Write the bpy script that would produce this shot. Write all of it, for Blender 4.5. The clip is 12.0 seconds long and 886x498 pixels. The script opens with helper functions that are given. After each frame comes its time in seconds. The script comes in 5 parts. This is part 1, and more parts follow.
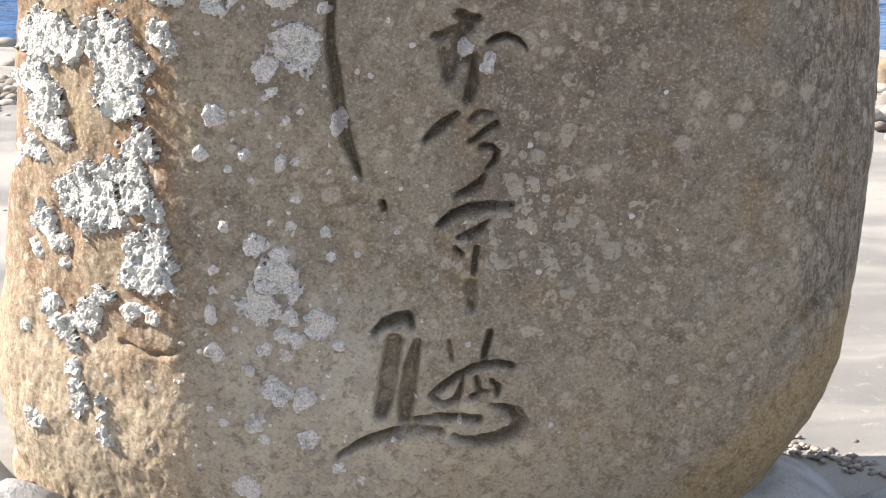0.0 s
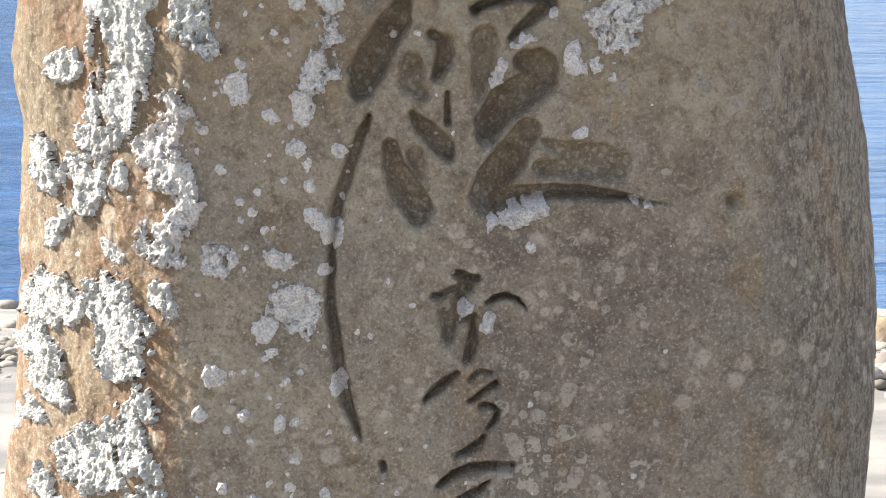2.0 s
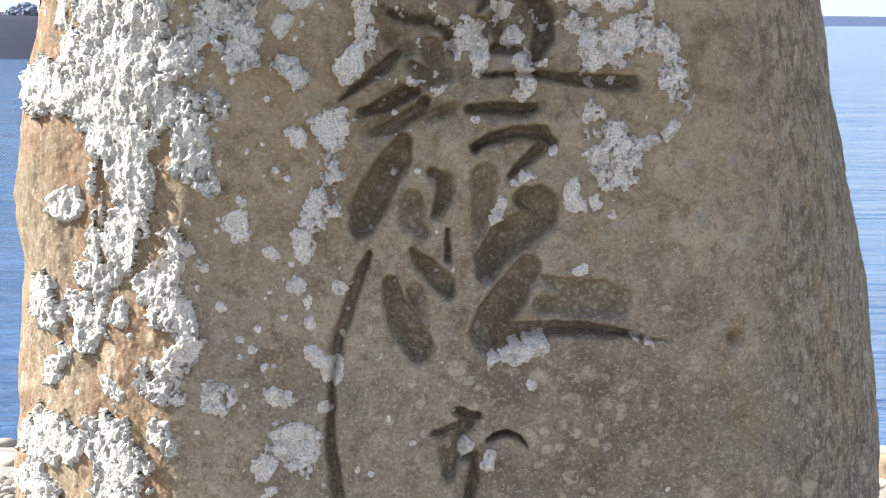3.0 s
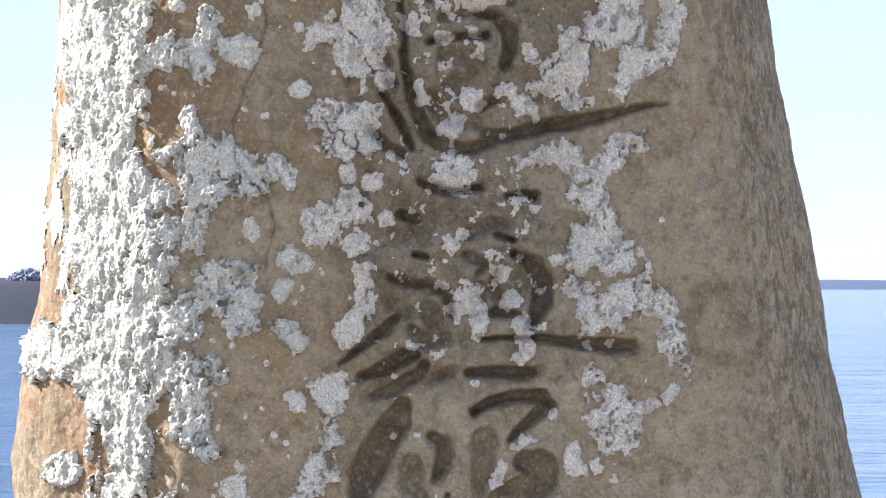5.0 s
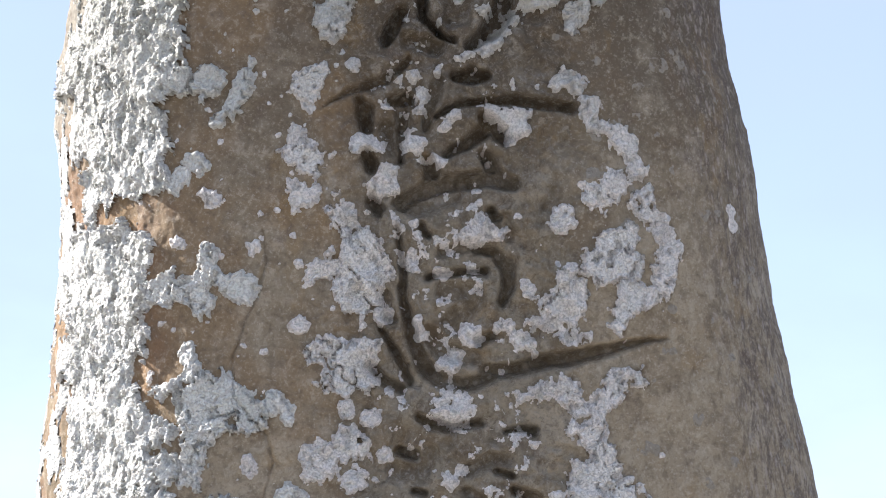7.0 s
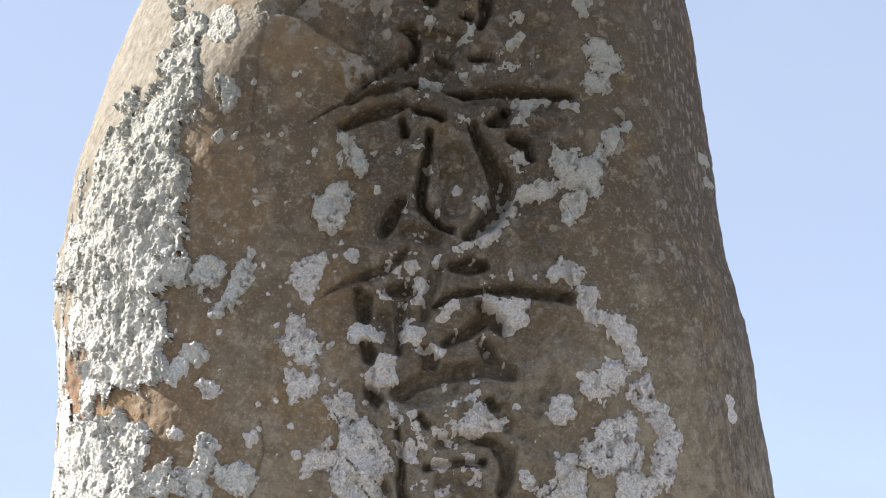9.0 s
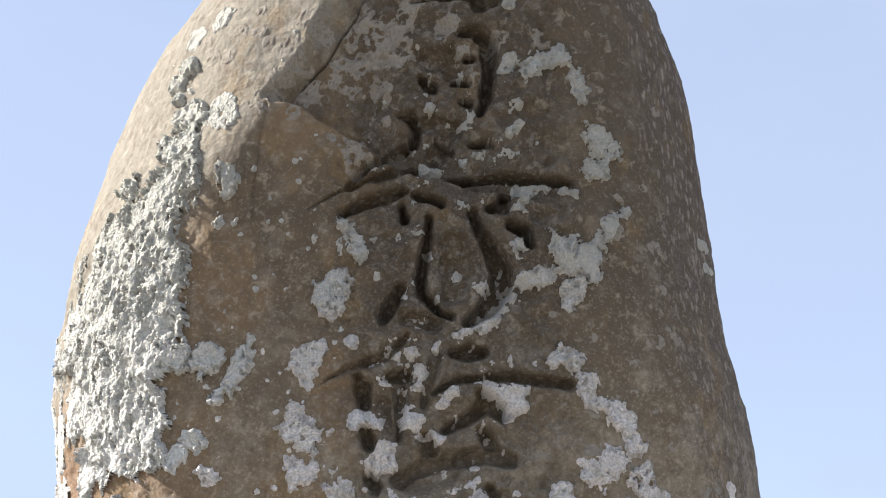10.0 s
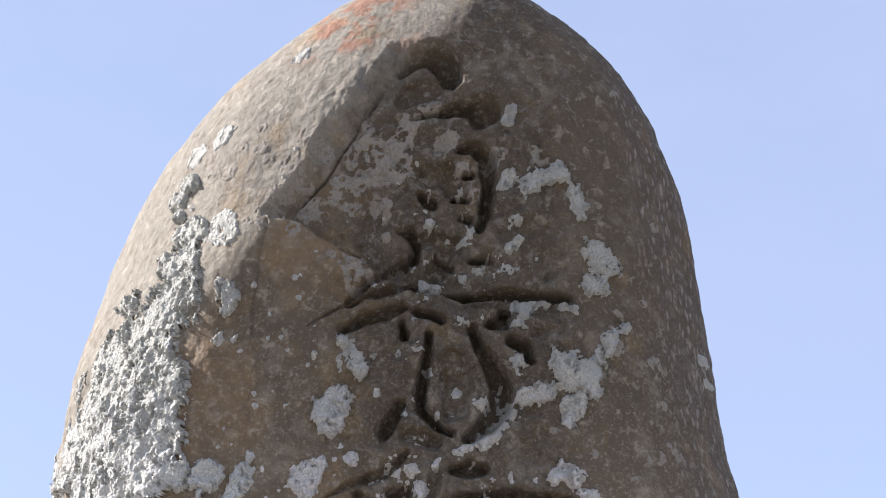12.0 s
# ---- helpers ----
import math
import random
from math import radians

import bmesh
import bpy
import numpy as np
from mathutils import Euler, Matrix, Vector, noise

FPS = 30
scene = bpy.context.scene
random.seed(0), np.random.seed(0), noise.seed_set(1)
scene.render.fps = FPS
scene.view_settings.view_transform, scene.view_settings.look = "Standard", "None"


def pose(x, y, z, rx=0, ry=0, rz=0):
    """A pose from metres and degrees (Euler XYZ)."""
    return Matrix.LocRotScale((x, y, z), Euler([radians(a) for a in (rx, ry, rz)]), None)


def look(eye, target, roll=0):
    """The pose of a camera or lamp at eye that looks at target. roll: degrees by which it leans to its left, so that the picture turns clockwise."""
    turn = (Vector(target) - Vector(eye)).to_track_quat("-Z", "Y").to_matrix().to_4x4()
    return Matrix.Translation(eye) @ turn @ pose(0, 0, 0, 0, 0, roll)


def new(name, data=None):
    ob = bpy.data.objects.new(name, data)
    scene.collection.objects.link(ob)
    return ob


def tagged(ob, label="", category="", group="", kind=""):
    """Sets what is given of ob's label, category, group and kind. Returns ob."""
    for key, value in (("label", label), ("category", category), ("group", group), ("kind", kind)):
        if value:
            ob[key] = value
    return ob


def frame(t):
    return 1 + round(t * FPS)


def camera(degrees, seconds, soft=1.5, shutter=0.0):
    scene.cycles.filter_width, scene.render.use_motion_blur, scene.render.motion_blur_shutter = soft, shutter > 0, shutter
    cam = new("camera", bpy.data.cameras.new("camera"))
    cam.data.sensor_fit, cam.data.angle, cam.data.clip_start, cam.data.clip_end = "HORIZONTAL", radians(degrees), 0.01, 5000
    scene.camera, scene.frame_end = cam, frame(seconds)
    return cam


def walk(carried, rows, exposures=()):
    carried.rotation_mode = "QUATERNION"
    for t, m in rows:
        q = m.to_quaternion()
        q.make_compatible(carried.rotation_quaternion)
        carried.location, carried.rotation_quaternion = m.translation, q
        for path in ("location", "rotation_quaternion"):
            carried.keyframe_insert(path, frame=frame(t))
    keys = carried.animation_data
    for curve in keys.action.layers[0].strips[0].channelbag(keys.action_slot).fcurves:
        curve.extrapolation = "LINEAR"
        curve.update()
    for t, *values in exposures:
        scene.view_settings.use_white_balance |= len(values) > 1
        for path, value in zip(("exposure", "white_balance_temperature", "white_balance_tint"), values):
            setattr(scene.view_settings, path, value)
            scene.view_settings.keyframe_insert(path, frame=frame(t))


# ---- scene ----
# Camera on a tripod in front of the stone, tilting slowly upwards.
cam = camera(27.0, 12.0, soft=1.1)
EYE = Vector((0.0, 0.0, 1.6))
# seconds, degrees up, degrees to the right, lean
ROWS = [
    (0.0, -19.28, 0.008, 0.50),
    (0.5, -18.02, 0.000, 0.445),
    (1.0, -15.99, -0.018, 0.39),
    (1.5, -13.64, -0.031, 0.325),
    (2.0, -11.22, -0.042, 0.25),
    (2.5, -9.11, -0.056, 0.19),
    (3.0, -6.97, -0.068, 0.155),
    (3.5, -4.66, -0.066, 0.135),
    (5.5, 3.02, -0.060, -0.03),
    (6.0, 4.92, -0.048, -0.07),
    (6.5, 6.84, -0.034, -0.105),
    (7.0, 8.51, -0.020, -0.135),
    (9.0, 14.41, 0.048, -0.18),
    (9.5, 15.77, 0.062, -0.195),
    (10.0, 17.09, 0.069, -0.22),
    (10.5, 18.32, 0.076, -0.25),
    (11.0, 19.26, 0.083, -0.28),
    (11.5, 20.15, 0.090, -0.32),
    (12.0, 20.69, 0.095, -0.35),
]
# the camera darkens and tints its picture a little as the bright sky fills it
EXPOSURES = [(0.0, 1.45, 6550, 12), (2.5, 1.54, 6500, 11), (3.5, 1.61, 6450, 11), (5.5, 1.68, 6350, 12), (6.5, 1.56, 6200, 13), (7.0, 1.50, 6150, 14), (9.0, 1.31, 6450, 12), (10.5, 1.34, 6400, 13), (12.0, 1.25, 6100, 17)]
walk(cam, [(t, pose(*EYE, 90 + up, 0, -right) @ pose(0, 0, 0, 0, 0, lean)) for t, up, right, lean in ROWS], EXPOSURES)

# ---- light ----
TO_SUN = Vector((-0.80, 0.155, 0.55)).normalized()
world = bpy.data.worlds.new("sky")
scene.world = world
world.use_nodes = True
wn, wl = world.node_tree.nodes, world.node_tree.links
sky = wn.new("ShaderNodeTexSky")
sky.sky_type = "NISHITA"
sky.sun_disc = False
sky.sun_elevation = math.asin(TO_SUN.z)
sky.sun_rotation = math.atan2(TO_SUN.x, TO_SUN.y)
sky.altitude, sky.air_density, sky.dust_density, sky.ozone_density = 0, 0.8, 0.3, 3.5
haze = wn.new("ShaderNodeHueSaturation")
haze.inputs["Saturation"].default_value = 0.76
wl.new(sky.outputs[0], haze.inputs["Color"])
veil = wn.new("ShaderNodeMix")
veil.data_type = "RGBA"
veil.inputs[7].default_value = (2.30, 2.75, 3.62, 1)
# thin, uneven high cloud
where = wn.new("ShaderNodeTexCoord")
squash = wn.new("ShaderNodeMapping")
squash.inputs["Scale"].default_value = (1.0, 1.0, 2.2)
wisp = wn.new("ShaderNodeTexNoise")
wisp.inputs["Scale"].default_value, wisp.inputs["Detail"].default_value, wisp.inputs["Roughness"].default_value = 2.6, 6, 0.55
amount = wn.new("ShaderNodeMapRange")
for key, value in (("From Min", 0.36), ("From Max", 0.66), ("To Min", 0.60), ("To Max", 0.88)):
    amount.inputs[key].default_value = value
wl.new(where.outputs["Generated"], squash.inputs[0])
wl.new(squash.outputs[0], wisp.inputs["Vector"])
wl.new(wisp.outputs["Fac"], amount.inputs[0])
wl.new(amount.outputs[0], veil.inputs[0])
wl.new(haze.outputs[0], veil.inputs[6])
wl.new(veil.outputs[2], wn["Background"].inputs[0])
wn["Background"].inputs[1].default_value = 0.102
sun = new("sun", bpy.data.lights.new("sun", "SUN"))
sun.data.energy, sun.data.angle, sun.data.color = 5.0, radians(0.6), (1.0, 0.97, 0.92)
sun.matrix_world = look(TO_SUN * 50, (0, 0, 0))

# ---- materials ----
class Nodes:
    """A small wrapper for writing node materials."""

    def __init__(self, name, roughness=0.9, specular=0.3):
        self.mat = bpy.data.materials.new(name)
        self.mat.use_nodes = True
        self.tree = self.mat.node_tree
        self.bsdf = self.tree.nodes["Principled BSDF"]
        self.bsdf.inputs["Roughness"].default_value = roughness
        self.bsdf.inputs["Specular IOR Level"].default_value = specular
        self.place = self.tree.nodes.new("ShaderNodeTexCoord").outputs["Object"]

    def put(self, socket, value):
        if isinstance(value, bpy.types.NodeSocket):
            self.tree.links.new(value, socket)
        elif value is not None:
            socket.default_value = value

    def stretch(self, sx, sy, sz):
        n = self.tree.nodes.new("ShaderNodeMapping")
        self.put(n.inputs["Vector"], self.place)
        n.inputs["Scale"].default_value = (sx, sy, sz)
        return n.outputs[0]

    def noise(self, scale, detail=4.0, rough=0.55, at=None, distort=0.0):
        n = self.tree.nodes.new("ShaderNodeTexNoise")
        self.put(n.inputs["Vector"], at or self.place)
        n.inputs["Scale"].default_value, n.inputs["Detail"].default_value = scale, detail
        n.inputs["Roughness"].default_value, n.inputs["Distortion"].default_value = rough, distort
        return n.outputs["Fac"]

    def warped(self, scale, amount):
        """The place, pushed about by a noise."""
        n = self.tree.nodes.new("ShaderNodeTexNoise")
        self.put(n.inputs["Vector"], self.place)
        n.inputs["Scale"].default_value, n.inputs["Detail"].default_value = scale, 4
        a = self.tree.nodes.new("ShaderNodeVectorMath")
        a.operation = "MULTIPLY_ADD"
        self.put(a.inputs[0], n.outputs["Color"])
        a.inputs[1].default_value = (amount,) * 3
        self.put(a.inputs[2], self.place)
        return a.outputs[0]

    def cells(self, scale, at=None, feature="F1", out="Distance", randomness=1.0):
        n = self.tree.nodes.new("ShaderNodeTexVoronoi")
        n.feature = feature
        self.put(n.inputs["Vector"], at or self.place)
        n.inputs["Scale"].default_value, n.inputs["Randomness"].default_value = scale, randomness
        return n.outputs[out]

    def ramp(self, value, low, high, a=0.0, b=1.0):
        n = self.tree.nodes.new("ShaderNodeMapRange")
        n.interpolation_type = "SMOOTHSTEP"
        self.put(n.inputs["Value"], value)
        for key, v in (("From Min", low), ("From Max", high), ("To Min", a), ("To Max", b)):
            n.inputs[key].default_value = v
        return n.outputs[0]

    def math(self, kind, a, b=0.0):
        n = self.tree.nodes.new("ShaderNodeMath")
        n.operation = kind
        self.put(n.inputs[0], a)
        self.put(n.inputs[1], b)
        return n.outputs[0]

    def mix(self, fac, a, b, kind="MIX"):
        n = self.tree.nodes.new("ShaderNodeMix")
        n.data_type, n.blend_type = "RGBA", kind
        self.put(n.inputs[0], fac)
        self.put(n.inputs[6], (*a, 1) if isinstance(a, tuple) else a)
        self.put(n.inputs[7], (*b, 1) if isinstance(b, tuple) else b)
        return n.outputs[2]

    def axis(self, which):
        n = self.tree.nodes.new("ShaderNodeSeparateXYZ")
        self.put(n.inputs[0], self.place)
        return n.outputs[which]

    def field(self, name):
        n = self.tree.nodes.new("ShaderNodeAttribute")
        n.attribute_name = name
        return n.outputs["Fac"]

    def relief(self, height, distance, strength=1.0):
        n = self.tree.nodes.new("ShaderNodeBump")
        n.inputs["Strength"].default_value, n.inputs["Distance"].default_value = strength, distance
        self.put(n.inputs["Height"], height)
        if self.bsdf.inputs["Normal"].links:
            self.put(n.inputs["Normal"], self.bsdf.inputs["Normal"].links[0].from_socket)
        self.put(self.bsdf.inputs["Normal"], n.outputs[0])

    def colour(self, value):
        self.put(self.bsdf.inputs["Base Color"], (*value, 1) if isinstance(value, tuple) else value)
        return self.mat


def stone_material():
    m = Nodes("weathered_sandstone", 0.92, 0.25)
    big, mid, fine = m.noise(2.3, 5), m.noise(10, 6, 0.62, None, 0.6), m.noise(46, 6, 0.66, None, 0.4)
    grain, grit = m.noise(170, 4, 0.75), m.noise(520, 3, 0.75)
    high, low = m.axis(2), m.ramp(m.axis(2), 1.45, 1.0)
    # grey-brown and coarse below, smoother, browner and much darker above
    c = m.mix(m.ramp(big, 0.38, 0.62), (0.300, 0.238, 0.156), (0.262, 0.216, 0.150))
    c = m.mix(m.math("MULTIPLY", low, 0.65), c, (0.288, 0.248, 0.185))
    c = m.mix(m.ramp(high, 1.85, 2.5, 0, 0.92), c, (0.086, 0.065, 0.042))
    c = m.mix(m.math("MULTIPLY", m.ramp(mid, 0.50, 0.66, 0, 0.6), m.ramp(high, 2.0, 2.5, 1.0, 0.4)), c, (0.385, 0.320, 0.230))
    c = m.mix(m.ramp(mid, 0.48, 0.34, 0, 0.65), c, (0.155, 0.112, 0.068))
    c = m.mix(m.math("MULTIPLY", low, m.ramp(m.noise(3.1, 4), 0.42, 0.6, 0, 0.6)), c, (0.198, 0.168, 0.132))
    # brown patina beside the writing
    brown = m.math("MULTIPLY", m.ramp(m.axis(0), -0.05, -0.20), m.ramp(m.noise(4.2, 5, 0.6), 0.42, 0.58, 0.1, 0.8))
    c = m.mix(m.math("MULTIPLY", brown, m.ramp(high, 1.15, 1.5)), c, (0.205, 0.138, 0.075))
    # rusty weathering of the left flank, paler on the shoulder
    flank = m.ramp(m.math("ADD", m.axis(0), m.math("MULTIPLY", mid, 0.10)), -0.36, -0.43)
    c = m.mix(m.math("MULTIPLY", flank, 0.8), c, m.mix(m.ramp(high, 1.25, 0.85), (0.165, 0.125, 0.075), (0.260, 0.190, 0.115)))
    rust = m.math("MULTIPLY", flank, m.ramp(m.noise(5.5, 6, 0.62), 0.44, 0.58))
    rust = m.math("MULTIPLY", rust, m.ramp(high, 2.75, 2.45))
    c = m.mix(m.math("MULTIPLY", rust, 0.8), c, (0.205, 0.118, 0.064))
    c = m.mix(m.ramp(m.math("ADD", m.math("MULTIPLY", m.axis(0), -0.79), m.math("MULTIPLY", high, 0.61)), 1.87, 1.95, 0, 0.92), c, (0.225, 0.200, 0.152))
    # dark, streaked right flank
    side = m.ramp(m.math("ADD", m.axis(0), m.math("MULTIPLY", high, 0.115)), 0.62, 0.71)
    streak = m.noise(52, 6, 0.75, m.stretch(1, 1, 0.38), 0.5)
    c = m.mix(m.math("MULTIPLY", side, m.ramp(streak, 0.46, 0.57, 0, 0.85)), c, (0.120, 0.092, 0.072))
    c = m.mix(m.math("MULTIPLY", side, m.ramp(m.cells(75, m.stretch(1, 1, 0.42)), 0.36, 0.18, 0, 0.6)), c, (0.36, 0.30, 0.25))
    # a dark stain beside the small writing, and a paler zone low on the left
    dark_stain = m.math("MULTIPLY", m.math("MULTIPLY", m.ramp(m.axis(0), -0.06, 0.10), m.ramp(m.axis(0), 0.62, 0.30)), m.math("MULTIPLY", m.ramp(high, 0.45, 0.75), m.ramp(high, 1.32, 1.0)))
    c = m.mix(m.math("MULTIPLY", dark_stain, m.ramp(mid, 0.35, 0.6, 0.8, 0.5)), c, (0.140, 0.110, 0.088))
    pale_zone = m.math("MULTIPLY", m.math("MULTIPLY", m.ramp(m.axis(0), -0.44, -0.30), m.ramp(m.axis(0), 0.04, -0.14)), m.ramp(high, 0.62, 0.30))
    c = m.mix(m.math("MULTIPLY", pale_zone, m.ramp(mid, 0.38, 0.6, 0.5, 0.9)), c, (0.46, 0.425, 0.35))
    # a rusty stain on the crown
    crown = m.math("MULTIPLY", m.math("MULTIPLY", m.ramp(m.axis(0), -0.30, -0.20), m.ramp(m.axis(0), 0.0, -0.10)), m.ramp(high, 3.07, 3.12))
    c = m.mix(m.math("MULTIPLY", crown, m.ramp(m.noise(17, 5, 0.65), 0.47, 0.56, 0, 0.8)), c, (0.27, 0.115, 0.060))
    # round pale spots of thin crust, most of them on the lower face
    for scale, seat, size in ((17, 4.0, 0.50), (31, 6.0, 0.50)):
        spot = m.ramp(m.math("ADD", m.cells(scale, m.warped(14, 0.03)), m.math("MULTIPLY", fine, 0.5)), size + 0.08, size - 0.03)
        pick = m.ramp(m.noise(seat, 4), 0.49, 0.56)
        c = m.mix(m.math("MULTIPLY", m.math("MULTIPLY", spot, pick), m.ramp(high, 1.30, 0.95, 0.12, 0.55)), c, (0.50, 0.43, 0.335))
    # ochre and dark stains
    c = m.mix(m.ramp(m.noise(8, 5, 0.65, m.stretch(1.3, 1, 0.8)), 0.56, 0.68, 0, 0.45), c, (0.240, 0.155, 0.068))
    c = m.mix(m.ramp(m.noise(15, 6, 0.7), 0.56, 0.69, 0, 0.65), c, (0.120, 0.088, 0.066))
    # paler towards the foot, most of all on the left
    hem = m.ramp(m.math("ADD", high, m.math("MULTIPLY", mid, 0.3)), 0.70, 0.33)
    hem = m.math("MULTIPLY", hem, m.ramp(m.axis(0), 0.35, -0.05, 0.3, 1.0))
    c = m.mix(m.math("MULTIPLY", hem, 0.5), c, (0.44, 0.36, 0.25))
    ochre = m.math("SUBTRACT", m.math("ADD", high, m.math("MULTIPLY", mid, 0.12)), m.axis(0))
    c = m.mix(m.math("MULTIPLY", m.ramp(ochre, -0.17, -0.28), m.ramp(high, 0.55, 0.40, 0, 0.75)), c, (0.36, 0.245, 0.110))
    # groove colour: brown patina, with the shade inside the strokes painted in too
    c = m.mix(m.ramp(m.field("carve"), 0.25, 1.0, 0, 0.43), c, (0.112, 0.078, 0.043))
    c = m.mix(m.math("MULTIPLY", m.ramp(m.field("carve"), 0.3, 0.9), m.ramp(m.math("ADD", m.cells(55), m.math("MULTIPLY", fine, 0.5)), 0.58, 0.45, 0, 0.6)), c, (0.34, 0.30, 0.24))
    # grain
    c = m.mix(m.ramp(fine, 0.50, 0.36, 0, 0.55), c, (0.125, 0.092, 0.060))
    c = m.mix(m.ramp(fine, 0.54, 0.68, 0, 0.5), c, (0.40, 0.34, 0.25))
    # pitted, mottled skin between the strokes
    written = m.math("MULTIPLY", m.ramp(m.math("ABSOLUTE", m.math("SUBTRACT", m.axis(0), 0.02)), 0.22, 0.13), m.ramp(high, 1.38, 1.55))
    fleck = m.noise(62, 8, 0.78, None, 1.0)
    c = m.mix(m.math("MULTIPLY", written, m.ramp(fleck, 0.53, 0.62, 0, 0.5)), c, (0.30, 0.265, 0.22))
    c = m.mix(m.math("MULTIPLY", written, m.ramp(fleck, 0.46, 0.38, 0, 0.6)), c, (0.090, 0.064, 0.040))
    coarse = m.math("MULTIPLY", m.ramp(high, 1.5, 1.0, 0.6, 1.0), m.ramp(high, 2.3, 2.8, 1.0, 0.4))
    c = m.mix(m.math("MULTIPLY", coarse, m.ramp(grain, 0.53, 0.66, 0, 0.6)), c, (0.48, 0.42, 0.335))
    c = m.mix(m.math("MULTIPLY", coarse, m.ramp(grain, 0.47, 0.34, 0, 0.55)), c, (0.085, 0.065, 0.048))
    c = m.mix(m.math("MULTIPLY", coarse, m.ramp(grit, 0.62, 0.74, 0, 0.4)), c, (0.52, 0.46, 0.38))
    m.relief(m.math("MULTIPLY", side, streak), 0.010, 0.6)
    m.relief(mid, 0.03, 0.22)
    m.relief(m.math("MULTIPLY", written, fleck), 0.010, 0.7)
    m.relief(fine, 0.007, 0.5)
    m.relief(grain, 0.0028, 0.5)
    m.relief(grit, 0.001, 0.4)
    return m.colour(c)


def lichen_material(name, pale, shadow, grains):
    m = Nodes(name, 0.95, 0.1)
    patch, blotch, dust = m.noise(18, 5, 0.6), m.noise(55, 5, 0.65, None, 0.6), m.noise(520, 3, 0.7)
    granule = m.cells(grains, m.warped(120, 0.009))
    curl = m.noise(grains * 0.42, 5, 0.72, None, 0.7)
    c = m.mix(m.ramp(patch, 0.35, 0.65), pale, shadow)
    # a pale rim round a greyer middle
    c = m.mix(m.ramp(m.field("inner"), 0.25, 0.6, 0, 0.3), c, (0.64, 0.65, 0.57))
    # greenish where it is youngest, greyer and greener high up
    c = m.mix(m.ramp(blotch, 0.52, 0.66, 0, 0.25), c, (0.64, 0.67, 0.57))
    c = m.mix(m.ramp(blotch, 0.46, 0.34, 0, 0.25), c, (0.66, 0.60, 0.55))
    c = m.mix(m.ramp(m.axis(2), 2.1, 2.6, 0, 0.8), c, (0.46, 0.45, 0.37))
    # darker pits; the shade between the granules is painted into the colour too
    c = m.mix(m.ramp(curl, 0.36, 0.26, 0, 0.6), c, (0.20, 0.185, 0.15))
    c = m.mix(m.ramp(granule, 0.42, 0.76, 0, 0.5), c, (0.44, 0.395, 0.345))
    c = m.mix(m.ramp(dust, 0.60, 0.74, 0, 0.3), c, (0.40, 0.385, 0.34))
    m.relief(curl, 0.007, 0.7)
    m.relief(granule, -0.005, 1.0)
    m.relief(dust, 0.002, 0.6)
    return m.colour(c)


def sand_material():
    m = Nodes("beach_sand", 0.9, 0.2)
    band = m.noise(2.2, 4, 0.5, m.stretch(0.25, 1.7, 1))
    c = m.mix(m.ramp(band, 0.38, 0.62), (0.36, 0.33, 0.285), (0.215, 0.20, 0.18))
    c = m.mix(m.ramp(m.noise(240, 3, 0.7), 0.55, 0.72, 0, 0.5), c, (0.16, 0.14, 0.12))
    c = m.mix(m.ramp(m.noise(30, 5, 0.7), 0.58, 0.72, 0, 0.4), c, (0.44, 0.40, 0.34))
    m.relief(m.noise(10, 4, 0.5, m.stretch(0.5, 1.4, 1)), 0.02, 0.4)
    m.relief(m.noise(300, 3, 0.7), 0.002, 0.7)
    return m.colour(c)


def water_material():
    m = Nodes("sea_water", 0.08, 0.5)
    m.bsdf.inputs["IOR"].default_value = 1.33
    m.relief(m.noise(2.2, 6, 0.62, m.stretch(0.45, 1.3, 1), 0.4), 0.28, 0.65)
    m.relief(m.noise(0.25, 4, 0.6, m.stretch(0.5, 1.4, 1)), 1.4, 0.45)
    return m.colour(m.mix(m.ramp(m.noise(0.05, 4), 0.35, 0.65), (0.055, 0.12, 0.235), (0.075, 0.15, 0.26)))


def rock_material(name, a, b, speck=(0.07, 0.06, 0.055)):
    m = Nodes(name, 0.9, 0.3)
    c = m.mix(m.ramp(m.noise(6, 6, 0.6), 0.35, 0.65), a, b)
    c = m.mix(m.ramp(m.noise(150, 4, 0.7), 0.55, 0.72, 0, 0.5), c, speck)
    m.relief(m.noise(40, 6, 0.65), 0.012, 0.7)
    return m.colour(c)


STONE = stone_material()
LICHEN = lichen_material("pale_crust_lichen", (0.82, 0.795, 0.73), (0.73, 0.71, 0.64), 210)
SAND, WATER = sand_material(), water_material()
ROCK = rock_material("grey_shore_rock", (0.44, 0.42, 0.39), (0.29, 0.27, 0.25))
TAN_ROCK = rock_material("tan_pebble", (0.38, 0.28, 0.16), (0.27, 0.21, 0.15))
# the bluish haze of distance is mixed into these two colours
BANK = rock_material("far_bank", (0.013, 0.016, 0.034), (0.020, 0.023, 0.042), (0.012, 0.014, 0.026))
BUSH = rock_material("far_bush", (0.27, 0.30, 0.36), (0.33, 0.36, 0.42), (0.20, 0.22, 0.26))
# rosettes of the shaded face: paler and warmer, to make up for blue skylight
SHADE_LICHEN = lichen_material("shade_rosette_lichen", (0.97, 0.885, 0.805), (0.95, 0.885, 0.815), 250)


